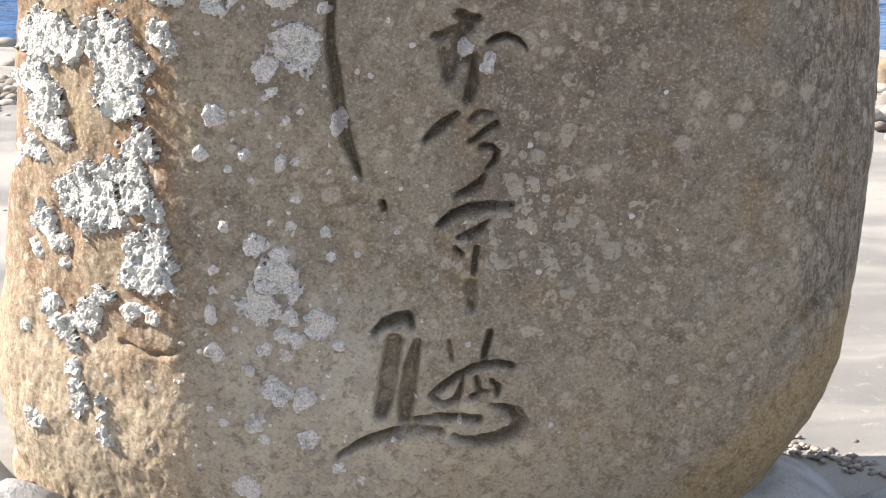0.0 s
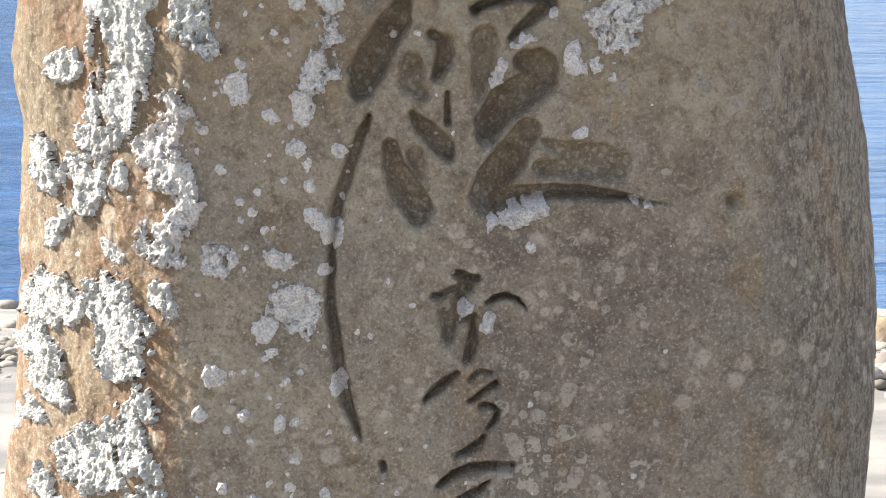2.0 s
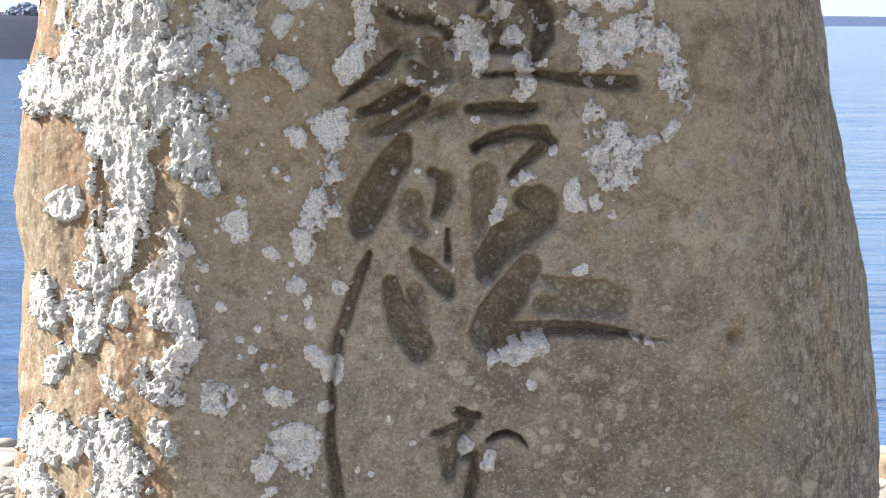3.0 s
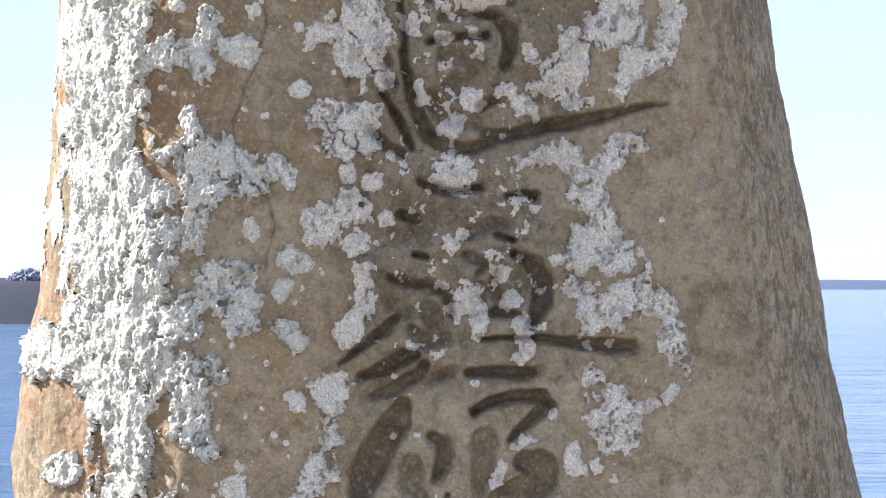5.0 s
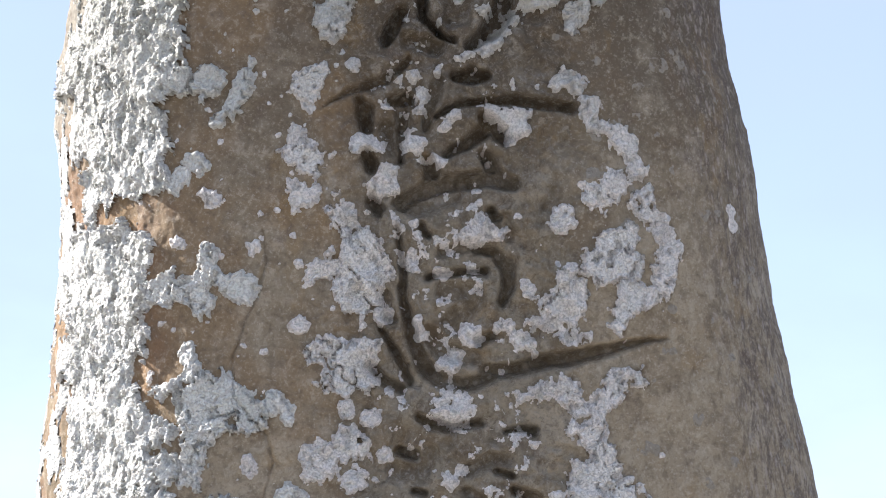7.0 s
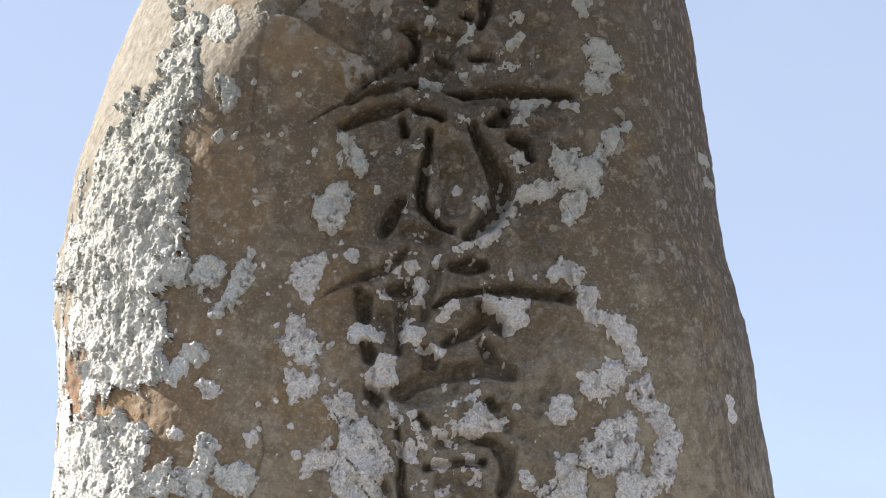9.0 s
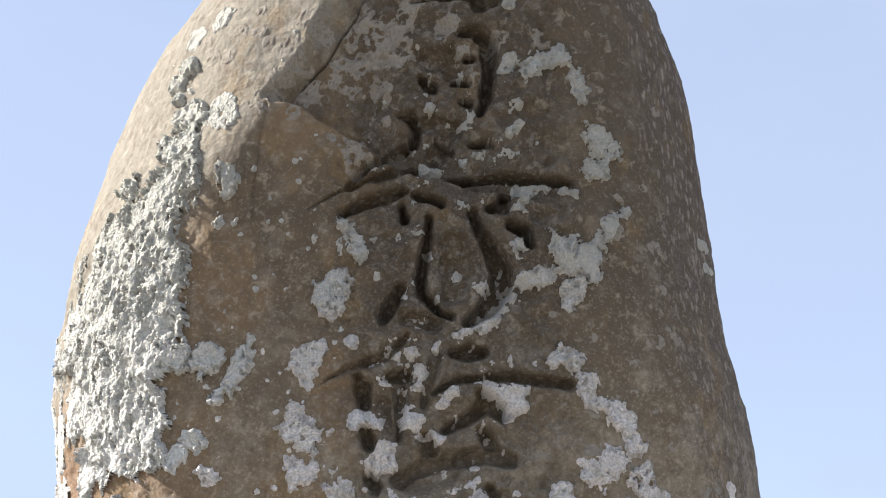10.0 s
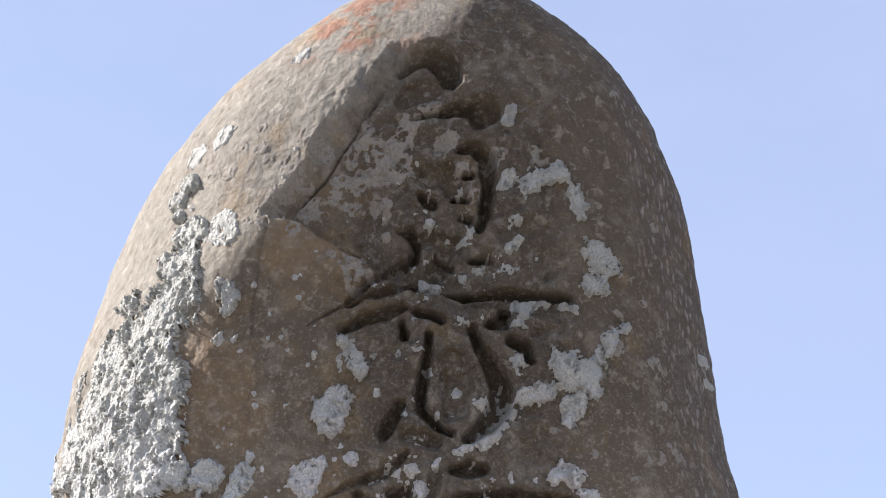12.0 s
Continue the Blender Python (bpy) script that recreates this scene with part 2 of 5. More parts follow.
def thin_crust_material():
    m = Nodes("thin_pale_crust", 0.93, 0.2)
    fine, grain = m.noise(46, 6, 0.66, None, 0.4), m.noise(170, 4, 0.75)
    c = m.mix(m.ramp(m.noise(9, 4), 0.4, 0.6), (0.41, 0.355, 0.28), (0.35, 0.30, 0.235))
    c = m.mix(m.ramp(m.axis(2), 0.9, 1.6, 0, 0.75), c, (0.21, 0.185, 0.145))
    c = m.mix(m.ramp(fine, 0.50, 0.36, 0, 0.5), c, (0.16, 0.125, 0.09))
    c = m.mix(m.ramp(grain, 0.47, 0.34, 0, 0.6), c, (0.12, 0.095, 0.07))
    c = m.mix(m.ramp(grain, 0.55, 0.68, 0, 0.4), c, (0.48, 0.42, 0.34))
    m.relief(fine, 0.008, 0.6)
    m.relief(grain, 0.004, 0.6)
    return m.colour(c)


THIN_CRUST = thin_crust_material()
SHELL = rock_material("white_shell", (0.75, 0.73, 0.68), (0.65, 0.62, 0.57))
# blue of the distance haze, painted into the land's own colour
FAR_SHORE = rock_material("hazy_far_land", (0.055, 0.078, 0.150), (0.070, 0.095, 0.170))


def pebble_material():
    m = Nodes("mixed_pebbles", 0.8, 0.3)
    n = m.tree.nodes.new("ShaderNodeNewGeometry")
    pick = n.outputs["Random Per Island"]
    c = m.mix(m.ramp(pick, 0.1, 0.9), (0.19, 0.165, 0.14), (0.46, 0.41, 0.34))
    c = m.mix(m.ramp(m.noise(60, 4), 0.4, 0.65, 0, 0.5), c, (0.20, 0.15, 0.10))
    return m.colour(c)


PEBBLE = pebble_material()

# ---- the shore ----
def from_arrays(name, verts, faces, material, smooth=True):
    """An object from a vertex array and an array of quads."""
    me = bpy.data.meshes.new(name)
    verts, faces = np.asarray(verts, np.float32), np.asarray(faces, np.int32)
    me.vertices.add(len(verts))
    me.vertices.foreach_set("co", verts.ravel())
    me.loops.add(faces.size)
    me.loops.foreach_set("vertex_index", faces.ravel())
    me.polygons.add(len(faces))
    me.polygons.foreach_set("loop_start", np.arange(len(faces), dtype=np.int32) * faces.shape[1])
    me.polygons.foreach_set("use_smooth", np.full(len(faces), smooth))
    me.update(calc_edges=True)
    me.validate()
    me.materials.append(material)
    return new(name, me)


def sheet(rows, cols, wrap=False):
    """Quads of a grid of rows by cols vertices."""
    i, j = np.meshgrid(np.arange(rows - 1), np.arange(cols if wrap else cols - 1), indexing="ij")
    k = (j + 1) % cols
    return np.stack([i * cols + j, i * cols + k, (i + 1) * cols + k, (i + 1) * cols + j], -1).reshape(-1, 4)


LATTICE = np.random.RandomState(7).rand(257, 257)


def smooth_noise(x, y):
    """Value noise from -1 to 1, one cell a unit."""
    xi, yi = np.floor(x).astype(int), np.floor(y).astype(int)
    u, v = x - xi, y - yi
    u, v = u * u * u * (u * (6 * u - 15) + 10), v * v * v * (v * (6 * v - 15) + 10)
    a, b, c, d = xi % 257, (xi + 1) % 257, yi % 257, (yi + 1) % 257
    top = LATTICE[a, c] * (1 - u) + LATTICE[b, c] * u
    low = LATTICE[a, d] * (1 - u) + LATTICE[b, d] * u
    return (top * (1 - v) + low * v) * 2 - 1


def fractal(x, y, size, octaves=4, gain=0.5):
    total, weight = 0.0, 1.0
    x, y = 0.843 * x - 0.538 * y, 0.538 * x + 0.843 * y
    for k in range(octaves):
        total = total + weight * smooth_noise(x / size + 17.3 * k, y / size + 5.1 * k)
        x, y = 0.788 * x - 0.616 * y, 0.616 * x + 0.788 * y
        size, weight = size / 2.07, weight * gain
    return total


def axis_steps(parts):
    """Steps of growing size: (start, end, count) after one another."""
    return np.unique(np.concatenate([np.linspace(a, b, n) for a, b, n in parts]))


def make_ground():
    xs = axis_steps([(-3000, -60, 20), (-60, -6, 40), (-6, 6, 170), (6, 60, 40), (60, 3000, 20)])
    ys = axis_steps([(-3000, -20, 12), (-20, 2, 40), (2, 10, 160), (10, 60, 40), (60, 4000, 30)])
    x, y = np.meshgrid(xs, ys)
    fall = np.clip((y - 5.9) / 1.6, 0, 3.0)
    near = (np.abs(x) < 7) & (y > 1) & (y < 10)
    z = -0.10 * fall + near * (0.018 * fractal(x * 0.4, y, 0.7) + 0.008 * fractal(x, y, 0.13))
    ob = from_arrays("ground", np.stack([x, y, z], -1).reshape(-1, 3), sheet(len(ys), len(xs)), SAND)
    return tagged(ob, "pale rippled beach sand sloping to the water", "sand", kind="structure")


def make_water():
    xs = axis_steps([(-3000, -30, 12), (-30, 30, 30), (30, 3000, 12)])
    ys = axis_steps([(6.0, 40, 30), (40, 4000, 20)])
    x, y = np.meshgrid(xs, ys)
    ob = from_arrays("water", np.stack([x, y, 0 * x - 0.075], -1).reshape(-1, 3), sheet(len(ys), len(xs)), WATER)
    return tagged(ob, "calm blue sea with small wind ripples", "water", kind="structure")


make_ground()
make_water()

# ---- the standing stone ----
# height, left edge, right edge
PROFILE = np.array([
    (-0.12, -0.765, 0.400), (-0.04, -0.848, 0.503), (0.05, -0.832, 0.598), (0.12, -0.847, 0.644),
    (0.20, -0.857, 0.702), (0.30, -0.850, 0.746), (0.40, -0.827, 0.757), (0.50, -0.817, 0.770),
    (0.70, -0.784, 0.783), (0.90, -0.769, 0.779), (1.10, -0.763, 0.757), (1.18, -0.754, 0.747),
    (1.30, -0.767, 0.715), (1.42, -0.753, 0.687), (1.50, -0.737, 0.669), (1.60, -0.717, 0.656),
    (1.80, -0.692, 0.620), (2.00, -0.678, 0.577), (2.15, -0.672, 0.560), (2.30, -0.693, 0.541),
    (2.40, -0.694, 0.512), (2.60, -0.664, 0.493), (2.80, -0.645, 0.469), (2.90, -0.608, 0.450),
    (3.00, -0.545, 0.412), (3.10, -0.454, 0.352), (3.20, -0.328, 0.252), (3.27, -0.218, 0.165),
    (3.31, -0.120, 0.110), (3.34, -0.040, 0.050),
])
FINE = np.linspace(-0.12, 3.34, 800)
BLUR = np.exp(-np.linspace(-2, 2, 9) ** 2)
EDGES = [np.convolve(np.pad(np.interp(FINE, PROFILE[:, 0], PROFILE[:, k]), 4, mode="edge"), BLUR / BLUR.sum(), "valid") for k in (1, 2)]


def bend(q, soft):
    """Zero below zero, a straight slope above, with a soft turn."""
    return soft * np.logaddexp(0, q / soft)


def ease(a, b, v):
    t = np.clip((v - a) / (b - a), 0, 1)
    return t * t * (3 - 2 * t)


def edges(z):
    return np.interp(z, FINE, EDGES[0]), np.interp(z, FINE, EDGES[1])


def face_y(x, z):
    """How far off the front of the uncarved stone lies at x and height z."""
    left, right = edges(z)
    middle, half = (left + right) / 2, (right - left) / 2
    cap = 1 - np.sqrt(1 - np.clip((z - 2.88) / 0.475, 0, 0.98) ** 2)
    front = 2.90 + 0.20 * cap + 0.05 * ease(0.35, -0.1, z) ** 2
    deep = 3.20 - front
    u = np.clip(np.abs((x - middle) / half), 0, 1)
    y = front + deep * (1 - (1 - u ** 3.0) ** (1 / 3.0))
    y = y + 0.42 * bend(-x - 0.455 + 0.03 * ease(0.9, 1.3, z) - 0.02 * ease(1.5, 2.0, z) + 0.07 * ease(2.35, 2.75, z), 0.02)
    # the shoulder above the broken scar
    y = y + 0.42 * bend(-0.79 * (x + 0.30) + 0.61 * (z - 2.735), 0.010) * ease(2.55, 2.8, z)
    return y + 0.55 * bend(x - 0.567 + 0.125 * (z - 0.82), 0.03)


# A fine net over the front, a coarse one over the back.
ROWS_UP, ACROSS, BEHIND = 1280, 800, 60
HEIGHTS = np.linspace(-0.12, 3.339, ROWS_UP)


def front_net():
    px, py = np.zeros((ROWS_UP, ACROSS)), np.zeros((ROWS_UP, ACROSS))
    u = np.sin(np.linspace(-math.pi / 2, math.pi / 2, 700))
    for i, z in enumerate(HEIGHTS):
        left, right = edges(z)
        x = (left + right) / 2 + (right - left) / 2 * u
        y = face_y(x, np.full_like(x, z))
        run = np.concatenate([[0], np.cumsum(np.hypot(np.diff(x), np.diff(y)))])
        at = np.linspace(0, run[-1], ACROSS)
        px[i], py[i] = np.interp(at, run, x), np.interp(at, run, y)
    return px, py, np.repeat(HEIGHTS[:, None], ACROSS, 1)


PX, PY, PZ = front_net()
NET = np.stack([PX, PY, PZ], -1)
NORMAL = np.cross(np.gradient(NET, axis=1), np.gradient(NET, axis=0))
NORMAL /= np.linalg.norm(NORMAL, axis=2, keepdims=True) + 1e-9
ALONG = PX + np.tanh(PX * 6) * (PY - 2.9)
WX = PX + 0.0016 * fractal(ALONG, PZ, 0.02, 3)
WZ = PZ + 0.0016 * fractal(ALONG + 40, PZ, 0.02, 3)
CUT = np.zeros_like(PX)


def near_rows(low, high):
    a, b = np.searchsorted(HEIGHTS, (low, high))
    return slice(max(a - 1, 0), b + 1)


def to_chain(x, z, chain):
    """How deep each place lies inside a chain of discs joined by tapering links."""
    inside = np.full_like(x, -1.0)
    for (ax, az, ar), (bx, bz, br) in zip(chain, chain[1:]):
        dx, dz = bx - ax, bz - az
        t = np.clip(((x - ax) * dx + (z - az) * dz) / (dx * dx + dz * dz + 1e-12), 0, 1)
        inside = np.maximum(inside, ar + (br - ar) * t - np.hypot(x - ax - t * dx, z - az - t * dz))
    return inside


def stroke(depth, *chain):
    """One brush stroke cut into the face, with steep sides and a rounded floor."""
    pad = max(r for _, _, r in chain) + 0.01
    rows = near_rows(min(z for _, z, _ in chain) - pad, max(z for _, z, _ in chain) + pad)
    cols = slice(*np.searchsorted(PX[(rows.start + rows.stop) // 2], (min(x for x, _, _ in chain) - pad - 0.03, max(x for x, _, _ in chain) + pad + 0.03)))
    inside = to_chain(WX[rows, cols], WZ[rows, cols], chain)
    thick = max(r for _, _, r in chain)
    # the upper wall is steep, the lower one weathered to a slope
    lower = 0.5 + 0.5 * np.clip(np.gradient(inside, HEIGHTS[1] - HEIGHTS[0], axis=0), -1, 1)
    wall = min(0.0065, thick * 0.6) + lower * min(0.010, thick * 0.7)
    wall = np.clip((inside + 0.0015) / (wall + 0.0015), 0, 1)
    cut = (2.4 + 0.8 * ease(2.2, 2.6, chain[0][1])) * depth * (0.72 * wall * wall * (3 - 2 * wall) + 0.28 * ease(0, thick, inside))
    CUT[rows, cols] = np.maximum(CUT[rows, cols], cut)

stroke(0.014, (0.022, 0.980, 0.0109), (0.039, 0.971, 0.0127), (0.055, 0.973, 0.0082))
stroke(0.014, (0.032, 0.964, 0.0127), (0.026, 0.941, 0.0146))
stroke(0.014, (-0.019, 0.945, 0.0073), (-0.004, 0.945, 0.0100), (0.012, 0.951, 0.0127), (0.039, 0.958, 0.0127))
stroke(0.012, (0.012, 0.941, 0.0200), (0.009, 0.904, 0.0201), (0.006, 0.876, 0.0146))
stroke(0.01, (0.021, 0.904, 0.0128), (0.049, 0.909, 0.0110))
stroke(0.012, (0.047, 0.905, 0.0091), (0.046, 0.867, 0.0128), (0.039, 0.841, 0.0119))
stroke(0.014, (0.070, 0.933, 0.0055), (0.083, 0.942, 0.0091), (0.101, 0.945, 0.0082), (0.119, 0.939, 0.0073), (0.134, 0.924, 0.0037))
stroke(0.013, (-0.032, 0.772, 0.0065), (-0.014, 0.788, 0.0101), (0.004, 0.803, 0.0101), (0.022, 0.816, 0.0074))
stroke(0.007, (0.043, 0.809, 0.0064), (0.057, 0.820, 0.0064), (0.076, 0.818, 0.0055))
stroke(0.012, (0.043, 0.769, 0.0065), (0.064, 0.782, 0.0074), (0.083, 0.800, 0.0083))
stroke(0.012, (0.064, 0.761, 0.0083), (0.078, 0.763, 0.0065), (0.088, 0.752, 0.0074), (0.084, 0.736, 0.0074), (0.072, 0.725, 0.0046))
stroke(0.013, (0.019, 0.680, 0.0056), (0.038, 0.687, 0.0093), (0.056, 0.695, 0.0102), (0.068, 0.713, 0.0056))
stroke(0.015, (-0.006, 0.628, 0.0084), (0.015, 0.644, 0.0103), (0.043, 0.656, 0.0112), (0.080, 0.660, 0.0112), (0.111, 0.658, 0.0103))
stroke(0.013, (0.027, 0.605, 0.0075), (0.045, 0.612, 0.0103), (0.064, 0.622, 0.0094), (0.077, 0.633, 0.0047))
stroke(0.009, (0.021, 0.587, 0.0056), (0.031, 0.577, 0.0057))
stroke(0.01, (0.055, 0.587, 0.0066), (0.055, 0.557, 0.0066), (0.052, 0.545, 0.0066))
stroke(0.007, (0.048, 0.522, 0.0142), (0.049, 0.481, 0.0133))
stroke(0.016, (-0.115, 0.434, 0.0067), (-0.098, 0.451, 0.0124), (-0.074, 0.460, 0.0134), (-0.058, 0.462, 0.0124), (-0.050, 0.444, 0.0076))
stroke(0.013, (-0.081, 0.418, 0.0173), (-0.088, 0.372, 0.0203), (-0.095, 0.319, 0.0204), (-0.104, 0.282, 0.0166))
stroke(0.013, (-0.042, 0.414, 0.0115), (-0.052, 0.372, 0.0164), (-0.059, 0.319, 0.0184), (-0.064, 0.272, 0.0156))
stroke(0.015, (-0.180, 0.197, 0.0059), (-0.152, 0.216, 0.0108), (-0.118, 0.233, 0.0128), (-0.079, 0.247, 0.0118))
stroke(0.009, (-0.079, 0.247, 0.0137), (-0.040, 0.254, 0.0137), (-0.001, 0.251, 0.0098))
stroke(0.013, (-0.045, 0.272, 0.0078), (-0.011, 0.277, 0.0098), (0.028, 0.278, 0.0107), (0.065, 0.274, 0.0098))
stroke(0.014, (0.082, 0.437, 0.0077), (0.077, 0.415, 0.0086), (0.071, 0.389, 0.0077))
stroke(0.006, (0.011, 0.419, 0.0048), (0.017, 0.388, 0.0048))
stroke(0.014, (0.119, 0.375, 0.0087), (0.090, 0.380, 0.0087), (0.056, 0.375, 0.0087), (0.027, 0.357, 0.0097), (-0.001, 0.333, 0.0097), (-0.019, 0.318, 0.0078))
stroke(0.012, (-0.019, 0.316, 0.0068), (0.004, 0.303, 0.0068), (0.026, 0.312, 0.0087), (0.035, 0.341, 0.0068), (0.037, 0.357, 0.0048))
stroke(0.01, (0.059, 0.354, 0.0058), (0.064, 0.331, 0.0058))
stroke(0.01, (0.053, 0.318, 0.0078), (0.071, 0.329, 0.0068), (0.081, 0.331, 0.0039))
stroke(0.013, (0.083, 0.348, 0.0058), (0.097, 0.338, 0.0087), (0.095, 0.321, 0.0058))
stroke(0.016, (0.082, 0.304, 0.0039), (0.108, 0.297, 0.0097), (0.127, 0.287, 0.0156), (0.137, 0.270, 0.0147), (0.121, 0.251, 0.0157), (0.092, 0.237, 0.0167), (0.063, 0.231, 0.0128), (0.034, 0.237, 0.0079), (0.019, 0.243, 0.0049))
stroke(0.009, (-0.101, 0.663, 0.0084), (-0.099, 0.655, 0.0084))
stroke(0.012, (-0.119, 1.235, 0.0090), (-0.132, 1.208, 0.0126), (-0.148, 1.163, 0.0144), (-0.164, 1.117, 0.0144), (-0.173, 1.080, 0.0127), (-0.180, 1.025, 0.0091), (-0.183, 0.970, 0.0109), (-0.184, 0.923, 0.0119))
stroke(0.013, (-0.182, 0.921, 0.0119), (-0.177, 0.884, 0.0138), (-0.170, 0.827, 0.0138), (-0.160, 0.780, 0.0139), (-0.147, 0.737, 0.0111), (-0.136, 0.705, 0.0037))
stroke(0.021, (-0.068, 1.414, 0.0178), (-0.078, 1.387, 0.0267), (-0.105, 1.343, 0.0294), (-0.125, 1.302, 0.0295), (-0.134, 1.280, 0.0233))
stroke(0.006, (-0.118, 1.422, 0.0223), (-0.096, 1.440, 0.0222))
stroke(0.012, (-0.020, 1.365, 0.0125), (-0.003, 1.352, 0.0178), (-0.003, 1.321, 0.0178), (-0.014, 1.298, 0.0107))
stroke(0.009, (-0.052, 1.321, 0.0214), (-0.053, 1.289, 0.0232), (-0.038, 1.271, 0.0161))
stroke(0.014, (-0.051, 1.240, 0.0090), (-0.029, 1.213, 0.0197), (-0.002, 1.186, 0.0224), (0.007, 1.172, 0.0144))
stroke(0.009, (0.004, 1.276, 0.0054), (0.004, 1.227, 0.0072))
stroke(0.016, (-0.087, 1.186, 0.0162), (-0.081, 1.154, 0.0216), (-0.062, 1.117, 0.0288), (-0.044, 1.090, 0.0289), (-0.042, 1.076, 0.0217))
stroke(0.008, (-0.047, 1.172, 0.0198), (-0.038, 1.136, 0.0144))
stroke(0.018, (0.046, 1.405, 0.0107), (0.081, 1.421, 0.0142), (0.117, 1.430, 0.0142), (0.152, 1.425, 0.0178), (0.168, 1.413, 0.0116))
stroke(0.014, (0.152, 1.406, 0.0143), (0.126, 1.383, 0.0125), (0.104, 1.361, 0.0089))
stroke(0.009, (0.064, 1.361, 0.0250), (0.060, 1.316, 0.0232), (0.056, 1.272, 0.0143))
stroke(0.021, (0.127, 1.324, 0.0232), (0.149, 1.317, 0.0304), (0.154, 1.294, 0.0286), (0.123, 1.276, 0.0304), (0.092, 1.254, 0.0322), (0.072, 1.227, 0.0269), (0.067, 1.207, 0.0215))
stroke(0.014, (0.132, 1.213, 0.0251), (0.115, 1.186, 0.0287))
stroke(0.021, (0.106, 1.173, 0.0305), (0.079, 1.136, 0.0324), (0.068, 1.109, 0.0306), (0.073, 1.095, 0.0234))
stroke(0.009, (0.155, 1.200, 0.0072), (0.200, 1.177, 0.0252), (0.245, 1.168, 0.0325), (0.277, 1.163, 0.0235))
stroke(0.009, (0.155, 1.154, 0.0198), (0.227, 1.154, 0.0198), (0.282, 1.145, 0.0145))
stroke(0.017, (0.084, 1.100, 0.0198), (0.120, 1.109, 0.0216), (0.174, 1.116, 0.0162), (0.228, 1.116, 0.0154), (0.282, 1.109, 0.0109), (0.328, 1.099, 0.0055), (0.365, 1.097, 0.0018))
stroke(0.015, (0.055, 1.519, 0.0059), (0.144, 1.519, 0.0098), (0.206, 1.512, 0.0137), (0.260, 1.507, 0.0167), (0.294, 1.507, 0.0158))
stroke(0.014, (0.038, 1.466, 0.0117), (0.082, 1.466, 0.0137), (0.126, 1.463, 0.0147), (0.139, 1.466, 0.0118))
stroke(0.018, (0.111, 1.651, 0.0098), (0.137, 1.637, 0.0176), (0.153, 1.612, 0.0215), (0.153, 1.576, 0.0215), (0.137, 1.544, 0.0157))
stroke(0.008, (0.118, 1.612, 0.0254), (0.109, 1.585, 0.0254))
stroke(0.012, (0.082, 1.621, 0.0137), (0.075, 1.594, 0.0156), (0.091, 1.572, 0.0137))
stroke(0.012, (0.078, 1.559, 0.0137), (0.126, 1.554, 0.0098))
stroke(0.014, (0.100, 1.745, 0.0078), (0.122, 1.749, 0.0098), (0.140, 1.745, 0.0127))
stroke(0.01, (0.082, 1.683, 0.0098), (0.109, 1.674, 0.0078))
stroke(0.008, (0.038, 1.647, 0.0137), (0.064, 1.634, 0.0137), (0.051, 1.621, 0.0098))
stroke(0.016, (-0.040, 1.767, 0.0088), (-0.023, 1.758, 0.0137), (0.011, 1.750, 0.0117), (0.056, 1.757, 0.0098))
stroke(0.013, (-0.067, 1.714, 0.0137), (-0.047, 1.708, 0.0156))
stroke(0.012, (-0.047, 1.652, 0.0098), (-0.029, 1.647, 0.0078))
stroke(0.013, (-0.086, 1.616, 0.0098), (-0.060, 1.603, 0.0117), (-0.024, 1.605, 0.0117), (0.002, 1.590, 0.0137), (0.011, 1.559, 0.0117))
stroke(0.012, (-0.055, 1.532, 0.0137), (-0.029, 1.514, 0.0195), (0.002, 1.519, 0.0137))
stroke(0.009, (-0.024, 1.559, 0.0234), (-0.016, 1.541, 0.0234))
stroke(0.013, (-0.166, 1.479, 0.0059), (-0.131, 1.507, 0.0117), (-0.095, 1.532, 0.0137), (-0.073, 1.554, 0.0098))
stroke(0.015, (-0.131, 1.457, 0.0117), (-0.095, 1.472, 0.0166), (-0.064, 1.488, 0.0176), (-0.047, 1.492, 0.0117))
stroke(0.015, (-0.113, 1.426, 0.0137), (-0.077, 1.440, 0.0166), (-0.042, 1.462, 0.0156), (-0.033, 1.475, 0.0137))
stroke(0.008, (-0.024, 1.453, 0.0137), (0.011, 1.466, 0.0137))
stroke(0.016, (0.066, 1.841, 0.0137), (0.101, 1.839, 0.0157), (0.155, 1.852, 0.0167), (0.209, 1.861, 0.0158), (0.263, 1.874, 0.0138), (0.309, 1.885, 0.0089), (0.355, 1.893, 0.0030))
stroke(0.015, (-0.073, 2.067, 0.0079), (-0.066, 2.003, 0.0099), (-0.063, 1.949, 0.0118), (-0.050, 1.895, 0.0147), (-0.034, 1.850, 0.0167), (-0.006, 1.823, 0.0157), (0.039, 1.819, 0.0147), (0.075, 1.830, 0.0137))
stroke(0.012, (-0.102, 1.908, 0.0079), (-0.081, 1.877, 0.0098), (-0.063, 1.846, 0.0118), (-0.054, 1.819, 0.0098))
stroke(0.013, (-0.117, 1.846, 0.0137), (-0.094, 1.823, 0.0137), (-0.068, 1.813, 0.0118))
stroke(0.015, (-0.118, 2.112, 0.0099), (-0.109, 2.099, 0.0139), (-0.102, 2.089, 0.0079))
stroke(0.017, (-0.073, 2.110, 0.0129), (-0.064, 2.103, 0.0139), (-0.046, 2.110, 0.0079))
stroke(0.017, (-0.046, 2.130, 0.0079), (-0.014, 2.135, 0.0179), (0.040, 2.141, 0.0159), (0.085, 2.149, 0.0179), (0.112, 2.140, 0.0139))
stroke(0.014, (-0.027, 2.176, 0.0139), (-0.023, 2.153, 0.0139))
